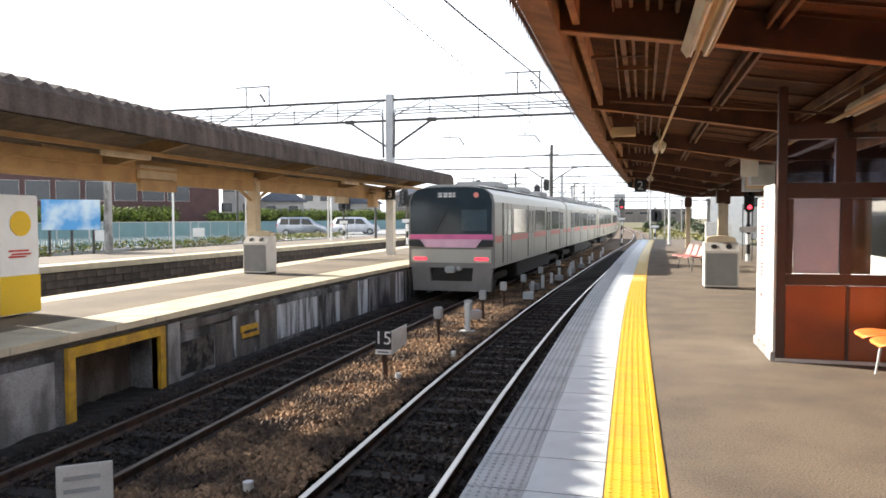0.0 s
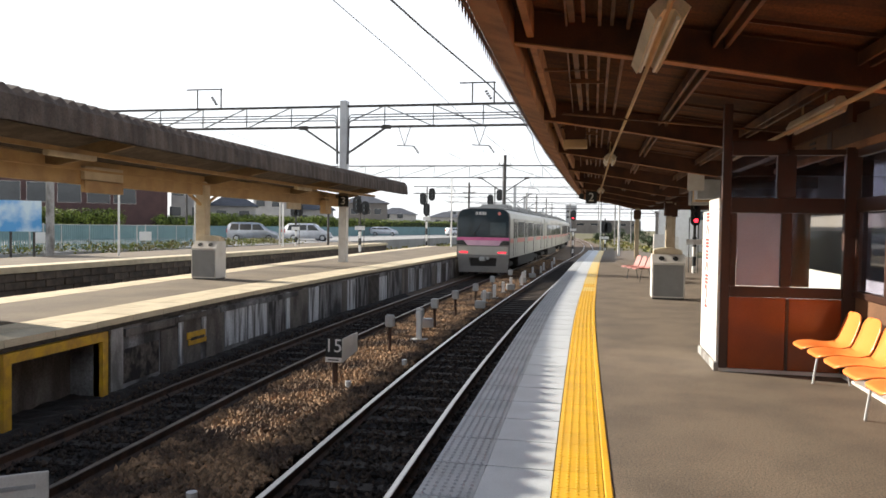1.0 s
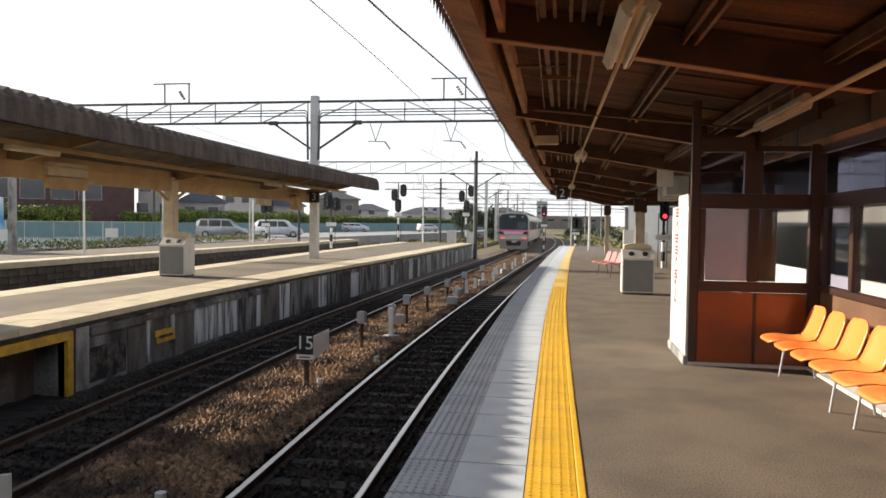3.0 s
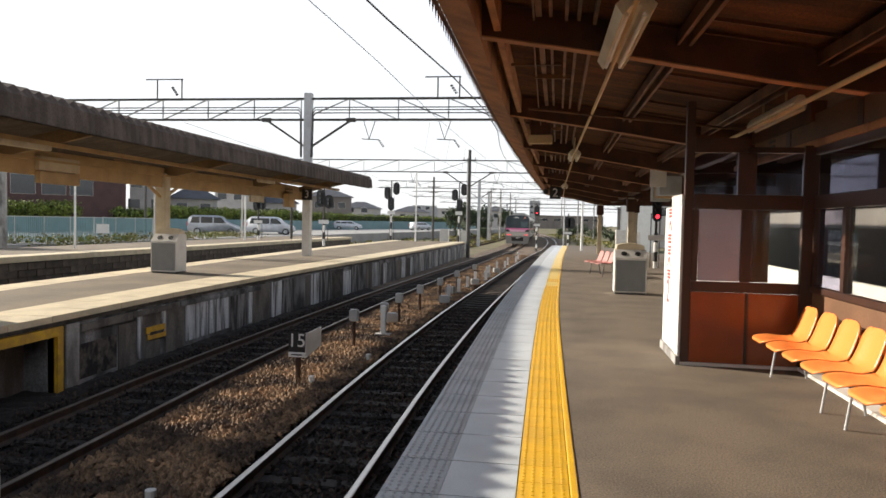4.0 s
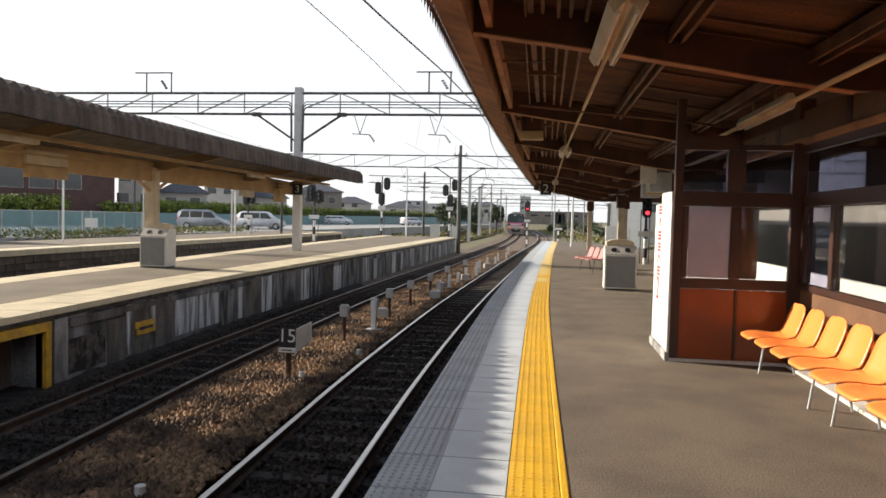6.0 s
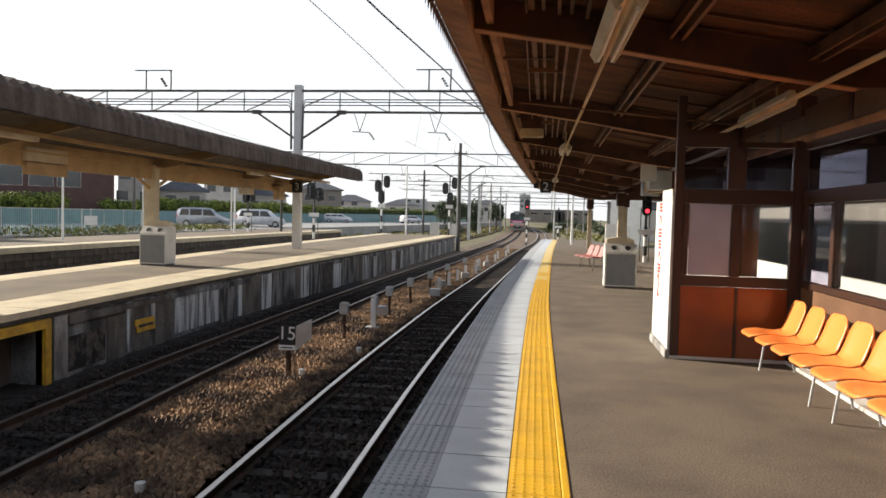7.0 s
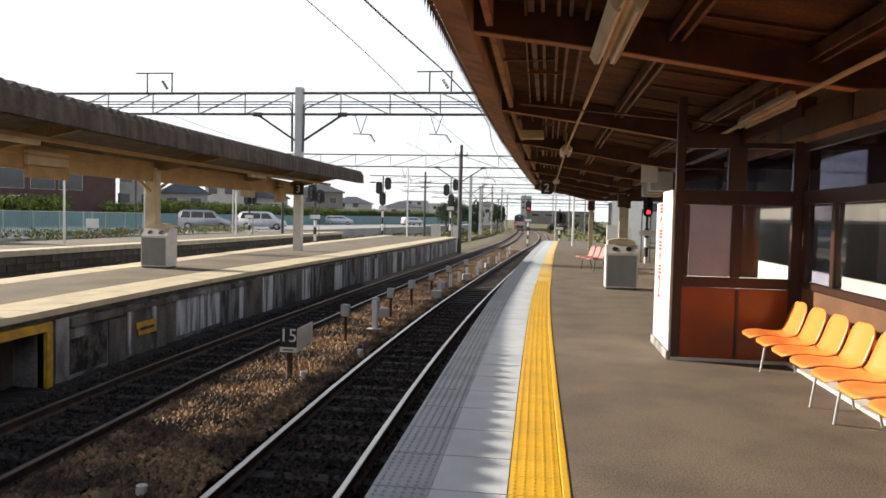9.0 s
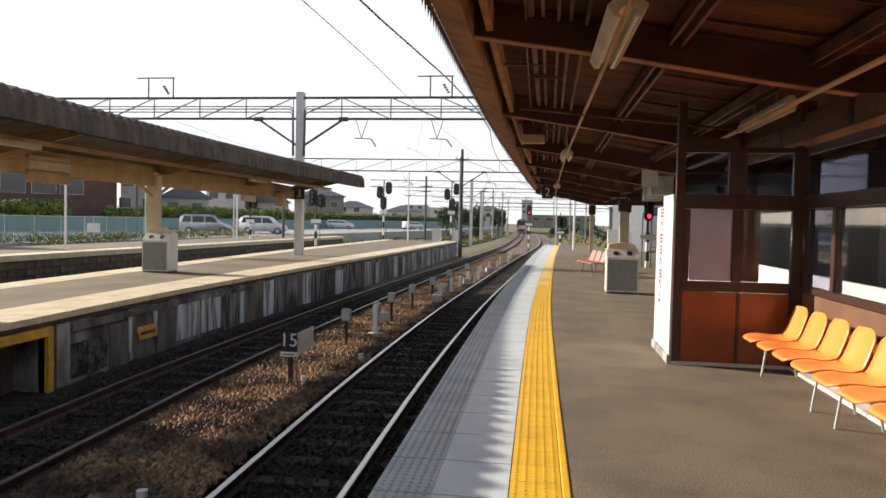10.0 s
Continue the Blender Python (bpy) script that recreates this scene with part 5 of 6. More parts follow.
def house(m, w, d, h, wall_mat, roof, windows, label, roof_h=1.6):
    """w along local x (the side with windows faces -y), storeys of 2.8 m."""
    t = thing("house", m, label, "house", "houses behind the hedge")
    bm = B()
    box(bm, -w / 2, w / 2, 0, d, 0, h)
    part("wall", bm, wall_mat, t)
    bm = B()
    if roof == "hip":
        e = 0.5
        lo = [(-w / 2 - e, -e, h), (w / 2 + e, -e, h), (w / 2 + e, d + e, h), (-w / 2 - e, d + e, h)]
        q = min(w, d) / 2
        hi = [(-w / 2 + q, d / 2, h + roof_h), (w / 2 - q, d / 2, h + roof_h)]
        vs = [bm.verts.new(p) for p in lo + hi]
        for f in ((0, 1, 5, 4), (1, 2, 5), (2, 3, 4, 5), (3, 0, 4), (3, 2, 1, 0)):
            bm.faces.new([vs[i] for i in f])
        part("roof", bm, TILE, t, "dark tiled roof")
    else:
        box(bm, -w / 2 - 0.12, w / 2 + 0.12, -0.12, d + 0.12, h + 0.002, h + 0.35)
        part("parapet", bm, wall_mat, t)
    for x, z, ww, hh in windows:
        bm = B()
        box(bm, x - ww / 2 - 0.035, x + ww / 2 + 0.035, -0.06, 0.02, z - 0.035, z + hh + 0.035)
        wd = part("window", bm, OFFWHITE, t, "off-white window frame")
        bm = B()
        box(bm, x - ww / 2, x + ww / 2, -0.075, -0.05, z, z + hh)
        part("pane", bm, DARKGLASS, wd)
    return t


def towards(x, y):
    """Turn that sets a house's window side towards the station."""
    return math.degrees(math.atan2(y, x)) - 90


def houses():
    W = lambda xs, z, ww=1.3, hh=1.1: [(x, z, ww, hh) for x in xs]
    house(pose(-56, 66, -0.3, 0, 0, towards(-56, 66)), 24, 9, 8.5, BROWNWALL, "flat", W((-9, -6.2, -3.4, -0.6, 2.2, 5.0, 7.6), 3.9, 2.2, 2.0), "long dark brown apartment block with a row of windows")
    house(pose(-48.6, 72.5, -0.3, 0, 0, towards(-48.6, 72.5)), 4.2, 8, 8.2, BROWNWALL, "flat", W((-0.4, 0.7), 6.2, 0.8, 0.9), "narrow dark brown house with two small white windows")
    house(pose(-49.5, 83, -0.3, 0, 0, towards(-49.5, 83)), 4.6, 8, 7.4, PLASTER, "hip", W((-1.5, 1.2), 5.3) + W((-1.8, 0.8), 2.8), "two-storey pale plastered house with a tiled roof")
    house(pose(-48.5, 92, -0.3, 0, 0, towards(-48.5, 92)), 6.0, 6, 4.3, PLASTER, "hip", W((-1.5, 1.5), 2.6), "low pale house with a dark tiled hip roof", 2.2)
    house(pose(-49.5, 108, -0.3, 0, 0, towards(-49.5, 108)), 7, 7, 6.4, PLASTER, "hip", W((-2.4, 0, 2.4), 4.7), "pale plastered house with upper windows and tiled roof")
    house(pose(-45.5, 113, -0.3, 0, 0, towards(-45.5, 113)), 7.0, 6, 4.4, PLASTER, "hip", W((-1.4, 1.4), 2.4), "low house under a blue-grey tiled roof", 2.2)
    house(pose(-44.5, 138, -0.3, 0, 0, towards(-44.5, 138)), 9, 7, 6.4, BROWNGREY, "hip", W((-2, 0.5, 2.6), 4.2), "brown-grey house with a dark roof behind the hedge")
    house(pose(-44, 160, -0.3, 0, 0, towards(-44, 160)), 9, 7, 4.6, PLASTER, "hip", W((-2.2, 0.8), 3.7), "pale house with a brown-grey roof and upper windows")
    house(pose(-37, 182, -0.3, 0, 0, towards(-37, 182)), 9, 8, 4.3, PLASTER, "hip", W((-2, 1.5), 2.6), "long low pale house with a grey roof")
    house(pose(-33, 222, -0.3, 0, 0, towards(-33, 222)), 7, 8, 5.8, PLASTER, "flat", W((-1.8, 0.6), 4.4, 1.0, 0.9) + W((-1.8, 0.6), 2.2, 1.0, 0.9), "pale block with small dark windows")
    house(pose(-44, 240, -0.3, 0, 0, towards(-44, 240)), 8, 8, 7.0, SHEDGREY, "flat", W((-2, 1), 6.0), "tall pale block far beyond the yard")
    house(pose(-18, 215, -0.3, 0, 0, towards(-18, 215)), 10, 9, 5.4, PLASTER, "hip", W((-3, 0, 3), 3.6), "pale house with grey roof far off")
    house(pose(5, 330, -0.3, 0, 0, towards(5, 330)), 30, 12, 5.6, BROWNGREY, "flat", W((-11, -5, 1, 7, 12), 3.6, 3.2, 0.9), "long low grey industrial building across the end of the line")
    house(pose(26, 215, -0.3, 0, 0, towards(26, 215)), 18, 12, 7.0, BROWNGREY, "flat", W((-5, 0, 5), 4), "grey works building behind the yard")
    # white walls here carry the distance haze in their colour
    house(pose(7.8, 72, -1.1, 0, 0, towards(9, 72)), 3.4, 14, 6.6, WHITE, "flat", [], "tall shed behind the platform, haze put into its white walls")
    house(pose(15.2, 96, -1.1, 0, 0, towards(14, 96)), 8.0, 10, 6.6, PLASTER, "flat", W((-2, 1), 4.0), "white rendered building behind the platform")
    house(pose(14.0, 55, -1.1, 0, 0, towards(14, 55)), 6.0, 8, 6.4, SHEDGREY, "flat", W((-1, 1), 3.6), "grey clad building beside the yard")
    for x, y, h, r, sd in ((-17.5, 140, 6.6, 2.6, 1), (-20.5, 146, 5.8, 2.4, 2), (-14.3, 142, 6.2, 2.3, 7), (-10.6, 152, 5.8, 1.8, 3)):
        tree(x, y, h, r, sd)
    for k, (x, y, w, h) in enumerate(((3.2, 150, 1.8, 2.6), (5.0, 158, 2.0, 3.0), (7.6, 152, 1.8, 2.4), (10.2, 160, 2.2, 3.2), (1.2, 175, 1.6, 2.4), (8.4, 118, 1.3, 1.8), (12.5, 130, 1.9, 3.0), (15.0, 140, 2.2, 3.4), (-12.8, 128, 1.5, 2.0), (-15.5, 122, 1.6, 1.7))):
        bush(x, y, w, h, 40 + k)
    house(pose(-13, 420, -0.3, 0, 0, towards(-13, 420)), 6, 8, 15, SHEDGREY, "flat", W((-1.6, 1.6), 8) + W((-1.6, 1.6), 11.5), "tall pale block far beyond the end of the line")
    house(pose(-58, 380, -0.3, 0, 0, towards(-58, 380)), 26, 10, 9, SHEDGREY, "flat", W((-9, -3, 3, 9), 6, 3, 1), "long pale works building far beyond the houses")
    bm = B()
    vs = [bm.verts.new(p) for p in ((-28, 10, -0.02), (-14, 230, -0.02), (-70, 230, -0.02), (-85, 10, -0.02))]
    bm.faces.new(vs)
    lo = [bm.verts.new(v.co - Vector((0, 0, 1.2))) for v in vs]
    for i in range(4):
        bm.faces.new((vs[i], vs[(i + 1) % 4], lo[(i + 1) % 4], lo[i]))
    tagged(part("car_park", bm, PALEROAD), "pale asphalt car park beyond the fence", "car park", kind="structure")


def car(m, paint, van, label):
    t = thing("van" if van else "car", m, label, "car", "parked cars")
    h = 1.75 if van else 1.48
    side = [(-2.2, 0.28), (2.25, 0.28), (2.32, 0.55), (2.2, 0.85), (1.45, 1.02), (0.75, h - 0.08), (0.3, h), (-1.8, h), (-2.15, h - 0.25), (-2.25, 0.9)]
    bm = B()
    prism(bm, side, pose(0, 0.84, 0, 90, 0, 0), 1.68)
    bmesh.ops.bevel(bm, geom=list(bm.edges), offset=0.07, segments=2, affect="EDGES")
    body = part("body", bm, paint, t, "", True)
    for s in (-1, 1):
        for pts in ([(-2.0, 1.05), (-1.2, 1.05), (-1.2, h - 0.16), (-1.8, h - 0.16)], [(-1.1, 1.05), (-0.1, 1.05), (-0.1, h - 0.16), (-1.1, h - 0.16)], [(0.0, 1.05), (1.1, 1.05), (0.6, h - 0.18), (0.0, h - 0.16)]):
            bm = B()
            prism(bm, pts, pose(0, s * 0.845 + 0.006, 0, 90, 0, 0), 0.012)
            part("side_window", bm, DARKGLASS, body)
        for x in (-1.4, 1.45):
            bm = B()
            rod(bm, (x, s * 0.66, 0.31), (x, s * 0.87, 0.31), 0.31, 18)
            wl = part("wheel", bm, RUBBER, t)
            bm = B()
            rod(bm, (x, s * 0.86, 0.31), (x, s * 0.885, 0.31), 0.2, 14)
            part("rim", bm, GALV, wl)
        bm = B()
        box(bm, 2.2, 2.31, s * 0.62 - 0.14, s * 0.62 + 0.14, 0.62, 0.78, bevel=0.02)
        part("headlight", bm, GALV, t)
        bm = B()
        box(bm, -2.27, -2.2, s * 0.7 - 0.1, s * 0.7 + 0.1, 0.8, 1.15, bevel=0.02)
        part("tail_light", bm, REDMARK, t)
    bm = B()
    box(bm, 2.27, 2.36, -0.7, 0.7, 0.32, 0.5, bevel=0.03)
    part("bumper", bm, paint, t)
    return t


def cars():
    car(pose(-30.6, 61.8, -0.02, 0, 0, 24), CARSILVER, True, "silver-blue people carrier parked beyond the fence")
    car(pose(-27.9, 68.5, -0.02, 0, 0, 16), CARWHITE, True, "white van parked beyond the fence")
    car(pose(-29.6, 71.5, -0.02, 0, 0, 18), CARWHITE, False, "white car parked beside the van")
    car(pose(-34.3, 117, -0.02, 0, 0, 12), CARWHITE, False, "white hatchback on the far side of the car park")
    car(pose(-25.3, 134, -0.02, 0, 0, 60), CARWHITE, False, "white car at the end of the car park")


# ---- signals, poles and overhead line ----
def signal(m, heads, h, label, red=False, r=0.26):
    t = thing("railway_signal", m, label, "railway signal", "railway signals")
    n = 7
    for i in range(n):
        z0, z1 = h * 0.62 * i / n, h * 0.62 * (i + 1) / n
        bm = B()
        rod(bm, (0, 0, z0), (0, 0, z1), 0.075, 10)
        part("post_band", bm, WHITE if i % 2 else BLACK, t, "white band" if i % 2 else "black band")
    bm = B()
    rod(bm, (0, 0, h * 0.62), (0, 0, h), 0.05, 8)
    part("post_top", bm, DARKSTEEL, t)
    for x, z, hh in heads:
        bm = B()
        pts = [(x + r * math.cos(a), z + (hh / 2 - r) + r * math.sin(a)) for a in [i * math.pi / 8 for i in range(9)]] + [(x - r * math.cos(a), z - (hh / 2 - r) - r * math.sin(a)) for a in [i * math.pi / 8 for i in range(9)]]
        prism(bm, pts, pose(0, -0.1, 0, 90, 0, 0), 0.03)
        hd = part("head", bm, BLACK, t, "black oval backboard")
        bm = B()
        box(bm, x - 0.14, x + 0.14, -0.1, 0.12, z - hh / 2 + 0.1, z + hh / 2 - 0.1, bevel=0.02)
        part("lamp_case", bm, BLACK, hd)
        for k, dz in enumerate((0.24, 0.0, -0.24) if hh > 0.8 else (0.12, -0.12)):
            bm = B()
            rod(bm, (x, -0.31, z + dz), (x, -0.13, z + dz), 0.085, 12)
            part("hood", bm, BLACK, hd)
            bm = B()
            rod(bm, (x, -0.325, z + dz), (x, -0.312, z + dz), 0.075, 12)
            part("lens", bm, REDLAMP if red and k == 2 and (x, z, hh) == heads[0] else DARKGLASS, hd)
    bm = B()
    box(bm, -0.3, 0.3, -0.08, -0.05, h * 0.55, h * 0.60)
    part("white_plate", bm, WHITE, t)
    bm = B()
    for s in (-0.16, 0.16):
        rod(bm, (s, 0.22, 0), (s, 0.22, h * 0.8), 0.02, 6)
    part("ladder", bm, DARKSTEEL, t)
    return t


def pole(x, y, z0, z1, r, material, label, arms=()):
    t = thing("pole", pose(x, y, z0), label, "pole", "poles of the yard")
    bm = B()
    rod(bm, (0, 0, 0), (0, 0, z1 - z0), r, 10, r * 0.8)
    part("shaft", bm, material, t)
    for z, w in arms:
        bm = B()
        box(bm, -w, w, -0.04, 0.04, z - z0 - 0.04, z - z0 + 0.04)
        arm = part("crossarm", bm, material, t)
        for s in (-0.85, 0.85):
            bm = B()
            rod(bm, (s * w, 0, z - z0 + 0.04), (s * w, 0, z - z0 + 0.22), 0.045, 8)
            part("insulator", bm, OFFWHITE, arm)
    return t


def portal(y, x0, x1, lo, hi, posts, r, name="overhead_line_portal", panel=1.9, fine=True):
    t = thing(name, pose(0, y, 0), "grey steel lattice portal carrying the overhead line", "overhead portal", "overhead line portals")
    c = 0.085 if fine else 0.11
    for z in (lo, hi):
        bm = B()
        bar(bm, (x0, 0, z), (x1, 0, z), c, c)
        part("chord", bm, DARKSTEEL if fine else GALV, t)
    n = int((x1 - x0) / panel)
    for i in range(n):
        xa, xb = x0 + (x1 - x0) * i / n, x0 + (x1 - x0) * (i + 1) / n
        bm = B()
        bar(bm, (xb, 0, lo), (xb, 0, hi), 0.045, 0.045)
        part("strut", bm, GALV, t)
        bm = B()
        bar(bm, (xa, 0, lo if xa < posts[0] else hi), (xb, 0, hi if xa < posts[0] else lo), 0.045, 0.045)
        part("diagonal", bm, GALV, t)
    for px in posts:
        bm = B()
        box(bm, px - r, px + r, -r, r, LEFT if -13 < px < -8 and y < 50 else -1.17, hi + 0.22, bevel=0.02)
        if y < 30 and px < 0:
            low = B()
            box(low, px - r - 0.004, px + r + 0.004, -r - 0.004, r + 0.004, LEFT, 2.86)
            part("post_cover", low, OFFWHITE, t, "off-white painted lower post")
        part("post", bm, mat("pale_grey_post", (0.52, 0.53, 0.54), 0.6, second=(0.40, 0.40, 0.40), scale=3, amount=0.5) if fine else GALV, t, "pale grey steel post")
        for s in (-1, 1):
            bm = B()
            bar(bm, (px, 0, lo - 1.15), (px + s * 1.75, 0, lo - 0.02), 0.075, 0.075)
            part("knee_brace", bm, DARKSTEEL, t)
            bm = B()
            box(bm, px + s * 1.75 - 0.18, px + s * 1.75 + 0.18, -0.05, 0.05, lo - 0.09, lo + 0.07)
            part("gusset", bm, DARKSTEEL, t)
    return t


def hanger(t, x, z, down):
    """V-shaped drop and insulator under or over the truss."""
    bm = B()
    bar(bm, (x - 0.25, 0, z), (x, 0, z - down), 0.024, 0.024)
    bar(bm, (x + 0.25, 0, z), (x, 0, z - down), 0.024, 0.024)
    part("drop_bracket", bm, DARKSTEEL, t)
    bm = B()
    rod(bm, (x - 0.3, 0, z - down), (x + 0.4, 0, z - down - 0.03), 0.018)
    part("registration_arm", bm, DARKSTEEL, t)
    bm = B()
    for k in range(4):
        rod(bm, (x + 0.4 + 0.05 * k, 0, z - down - 0.06 - 0.07 * k), (x + 0.43 + 0.05 * k, 0, z - down - 0.09 - 0.07 * k), 0.042, 8)
    part("insulator", bm, DARKSTEEL, t)


def overhead():
    lo, hi = 5.50, 6.33
    t = portal(28.0, -30, 9.6, lo, hi, (-9.9, 9.4), 0.15, panel=1.95)
    for x, w in ((-16.4, 1.08), (-4.7, 0.85)):
        bm = B()
        for q in (x, x + w):
            rod(bm, (q, 0, hi), (q, 0, hi + 0.82), 0.03)
        rod(bm, (x - 0.5, 0, hi + 0.82), (x + w + 0.05, 0, hi + 0.82), 0.026)
        part("wire_frame", bm, DARKSTEEL, t, "feeder wire frame on the truss")
        bm = B()
        for k in range(4):
            rod(bm, (x + w * 0.62 + 0.06 * k, 0, hi + 0.5 - 0.09 * k), (x + w * 0.64 + 0.06 * k, 0, hi + 0.45 - 0.09 * k), 0.06, 8)
        part("insulator", bm, DARKSTEEL, t)
    for z in (5.74, 5.86, 5.96):
        for a, b in ((-30, -10.25), (-9.55, 9)):
            bm = B()
            rod(bm, (a, -0.2, z), (b, -0.2, z), 0.022, 6)
            part("feeder_cable", bm, WIRE, t)
    for s in (-1, 1):
        for k, z in enumerate((5.74, 5.86, 5.96)):
            bm = B()
            pts = [Vector((-9.9 + s * 0.35, -0.2, z)), Vector((-9.9 + s * (0.27 - 0.02 * k), -0.2, z - 0.12)), Vector((-9.9 + s * (0.25 - 0.03 * k), -0.2, 4.0))]
            for p, q in zip(pts, pts[1:]):
                rod(bm, p, q, 0.022, 6)
            part("down_cable", bm, WIRE, t)
    for x in (-18.2, -7.4, -4.4, -1.2):
        hanger(t, x, lo, 0.75)
    t2 = portal(55.0, -26, 10, 5.35, 6.25, (-6.75, 9.8), 0.10, panel=2.6)
    for x in (-15.0, -11.0, -4.6, -1.5):
        hanger(t2, x, 5.35, 0.8)
    for y, pa, pb in ((84, -9.0, 9.5), (112, -10.5, 10.5), (142, -11, 12), (175, -12, 15), (215, -14, 22)):
        p = portal(y, pa - 12, pb, 5.5, 6.3, (pa, pb), 0.16, panel=3.2)
    pole(-6.55, 54.0, -1.17, 6.95, 0.14, DARKSTEEL, "tall dark steel pole at the platform end", ((6.2, 0.5),))
    pole(-23.2, 27.6, -1.17, 7.0, 0.19, CONC_PALE, "tall concrete line pole behind the far platform", ((6.55, 0.55),))
    pole(-13.5, 79, -1.17, 6.5, 0.13, DARKSTEEL, "dark steel pole in the yard", ((5.4, 0.7), (4.8, 0.5)))
    for x, y, h in ((-9.8, 108, 6.8), (-9.6, 124, 7.4), (-10.2, 131, 7.2), (-9.0, 140, 7.6), (-8.5, 150, 6.5), (-5.5, 170, 7.5), (3.2, 118, 7.4), (6.5, 135, 7.8), (9.0, 100, 6.8), (5.5, 165, 7.6), (1.0, 190, 8.0)):
        pole(x, y, -1.17, h, 0.13, CONC_PALE, "pale concrete line pole far along the yard", ((h - 0.6, 0.6),))
    pole(0.5, 55.7, -1.17, 4.6, 0.06, GALV, "thin grey post at the platform end")
    pole(1.47, 44.6, 0.0, 3.1, 0.075, WHITE, "white steel post on the platform")
    pole(-20.4, 28.4, LEFT, 2.9, 0.055, WHITE, "white lamp post on the far platform")
    pole(-26.4, 44.8, -0.1, 3.7, 0.05, OFFWHITE, "pale post behind the fence")
    pole(-23.6, 52.2, -0.1, 4.0, 0.06, OFFWHITE, "pale post beside the fence")
    pole(-20.8, 46.5, LEFT, 3.0, 0.07, WHITE, "white post on the far platform")
    pole(-19.6, 52.0, LEFT, 2.9, 0.10, DARKSTEEL, "short dark post on the far platform")
    pole(-36.5, 60.5, -0.1, 5.6, 0.11, DARKSTEEL, "dark service pole among the houses")
    t = pole(-10.35, 53.0, LEFT, 5.2, 0.06, WHITE, "white lamp post with two arms on the island platform")
    for s in (-1, 1):
        bm = B()
        bar(bm, (0, 0, 3.25), (s * 0.55, 0, 3.45), 0.05, 0.04)
        part("lamp_arm", bm, GALV, t)
    # wires
    w = thing("overhead_wires", Matrix(), "thin dark overhead wires along the tracks", "wire", kind="structure")

    def wire(f, z, y0, y1, r, n=14, sag=0.0, span=27.0):
        bm = B()
        ys = steps(y0, y1, (y1 - y0) / n)
        q = [Vector((f(y), y, z - sag * math.sin(math.pi * (((y - 28) / span) % 1.0)))) for y in ys]
        for a, b in zip(q, q[1:]):
            rod(bm, a, b, r, 5)
        part("wire", bm, WIRE, w)

    contact = curve([(-10, -3.3), (9.3, -2.44), (14.65, -2.0), (20, -1.8), (28, -2.2), (55, -1.7), (110, 1.2)])
    feeder = curve([(-10, -5.15), (14.9, -5.06), (19, -5.03), (25.2, -5.12), (55, -4.9), (110, -4.8)])
    wire(contact, 4.32, -10, 110, 0.014, 30)
    wire(contact, 5.35, 28, 110, 0.010, 30, 0.35)
    wire(feeder, 5.95, -10, 110, 0.010, 40)
    wire(lambda y: TRACK1(y) + 0.1, 4.42, 28, 150, 0.008, 30)
    wire(lambda y: -15.2, 4.4, 28, 110, 0.009, 20)
    wire(lambda y: -15.2, 5.4, 28, 110, 0.009, 30, 0.35)
    for y in range(30, 100, 5):
        bm = B()
        rod(bm, (TRACK1(y) + 0.1, y, 4.42), (TRACK1(y) + 0.3, y, 5.65), 0.006, 5)
        part("dropper", bm, WIRE, w)


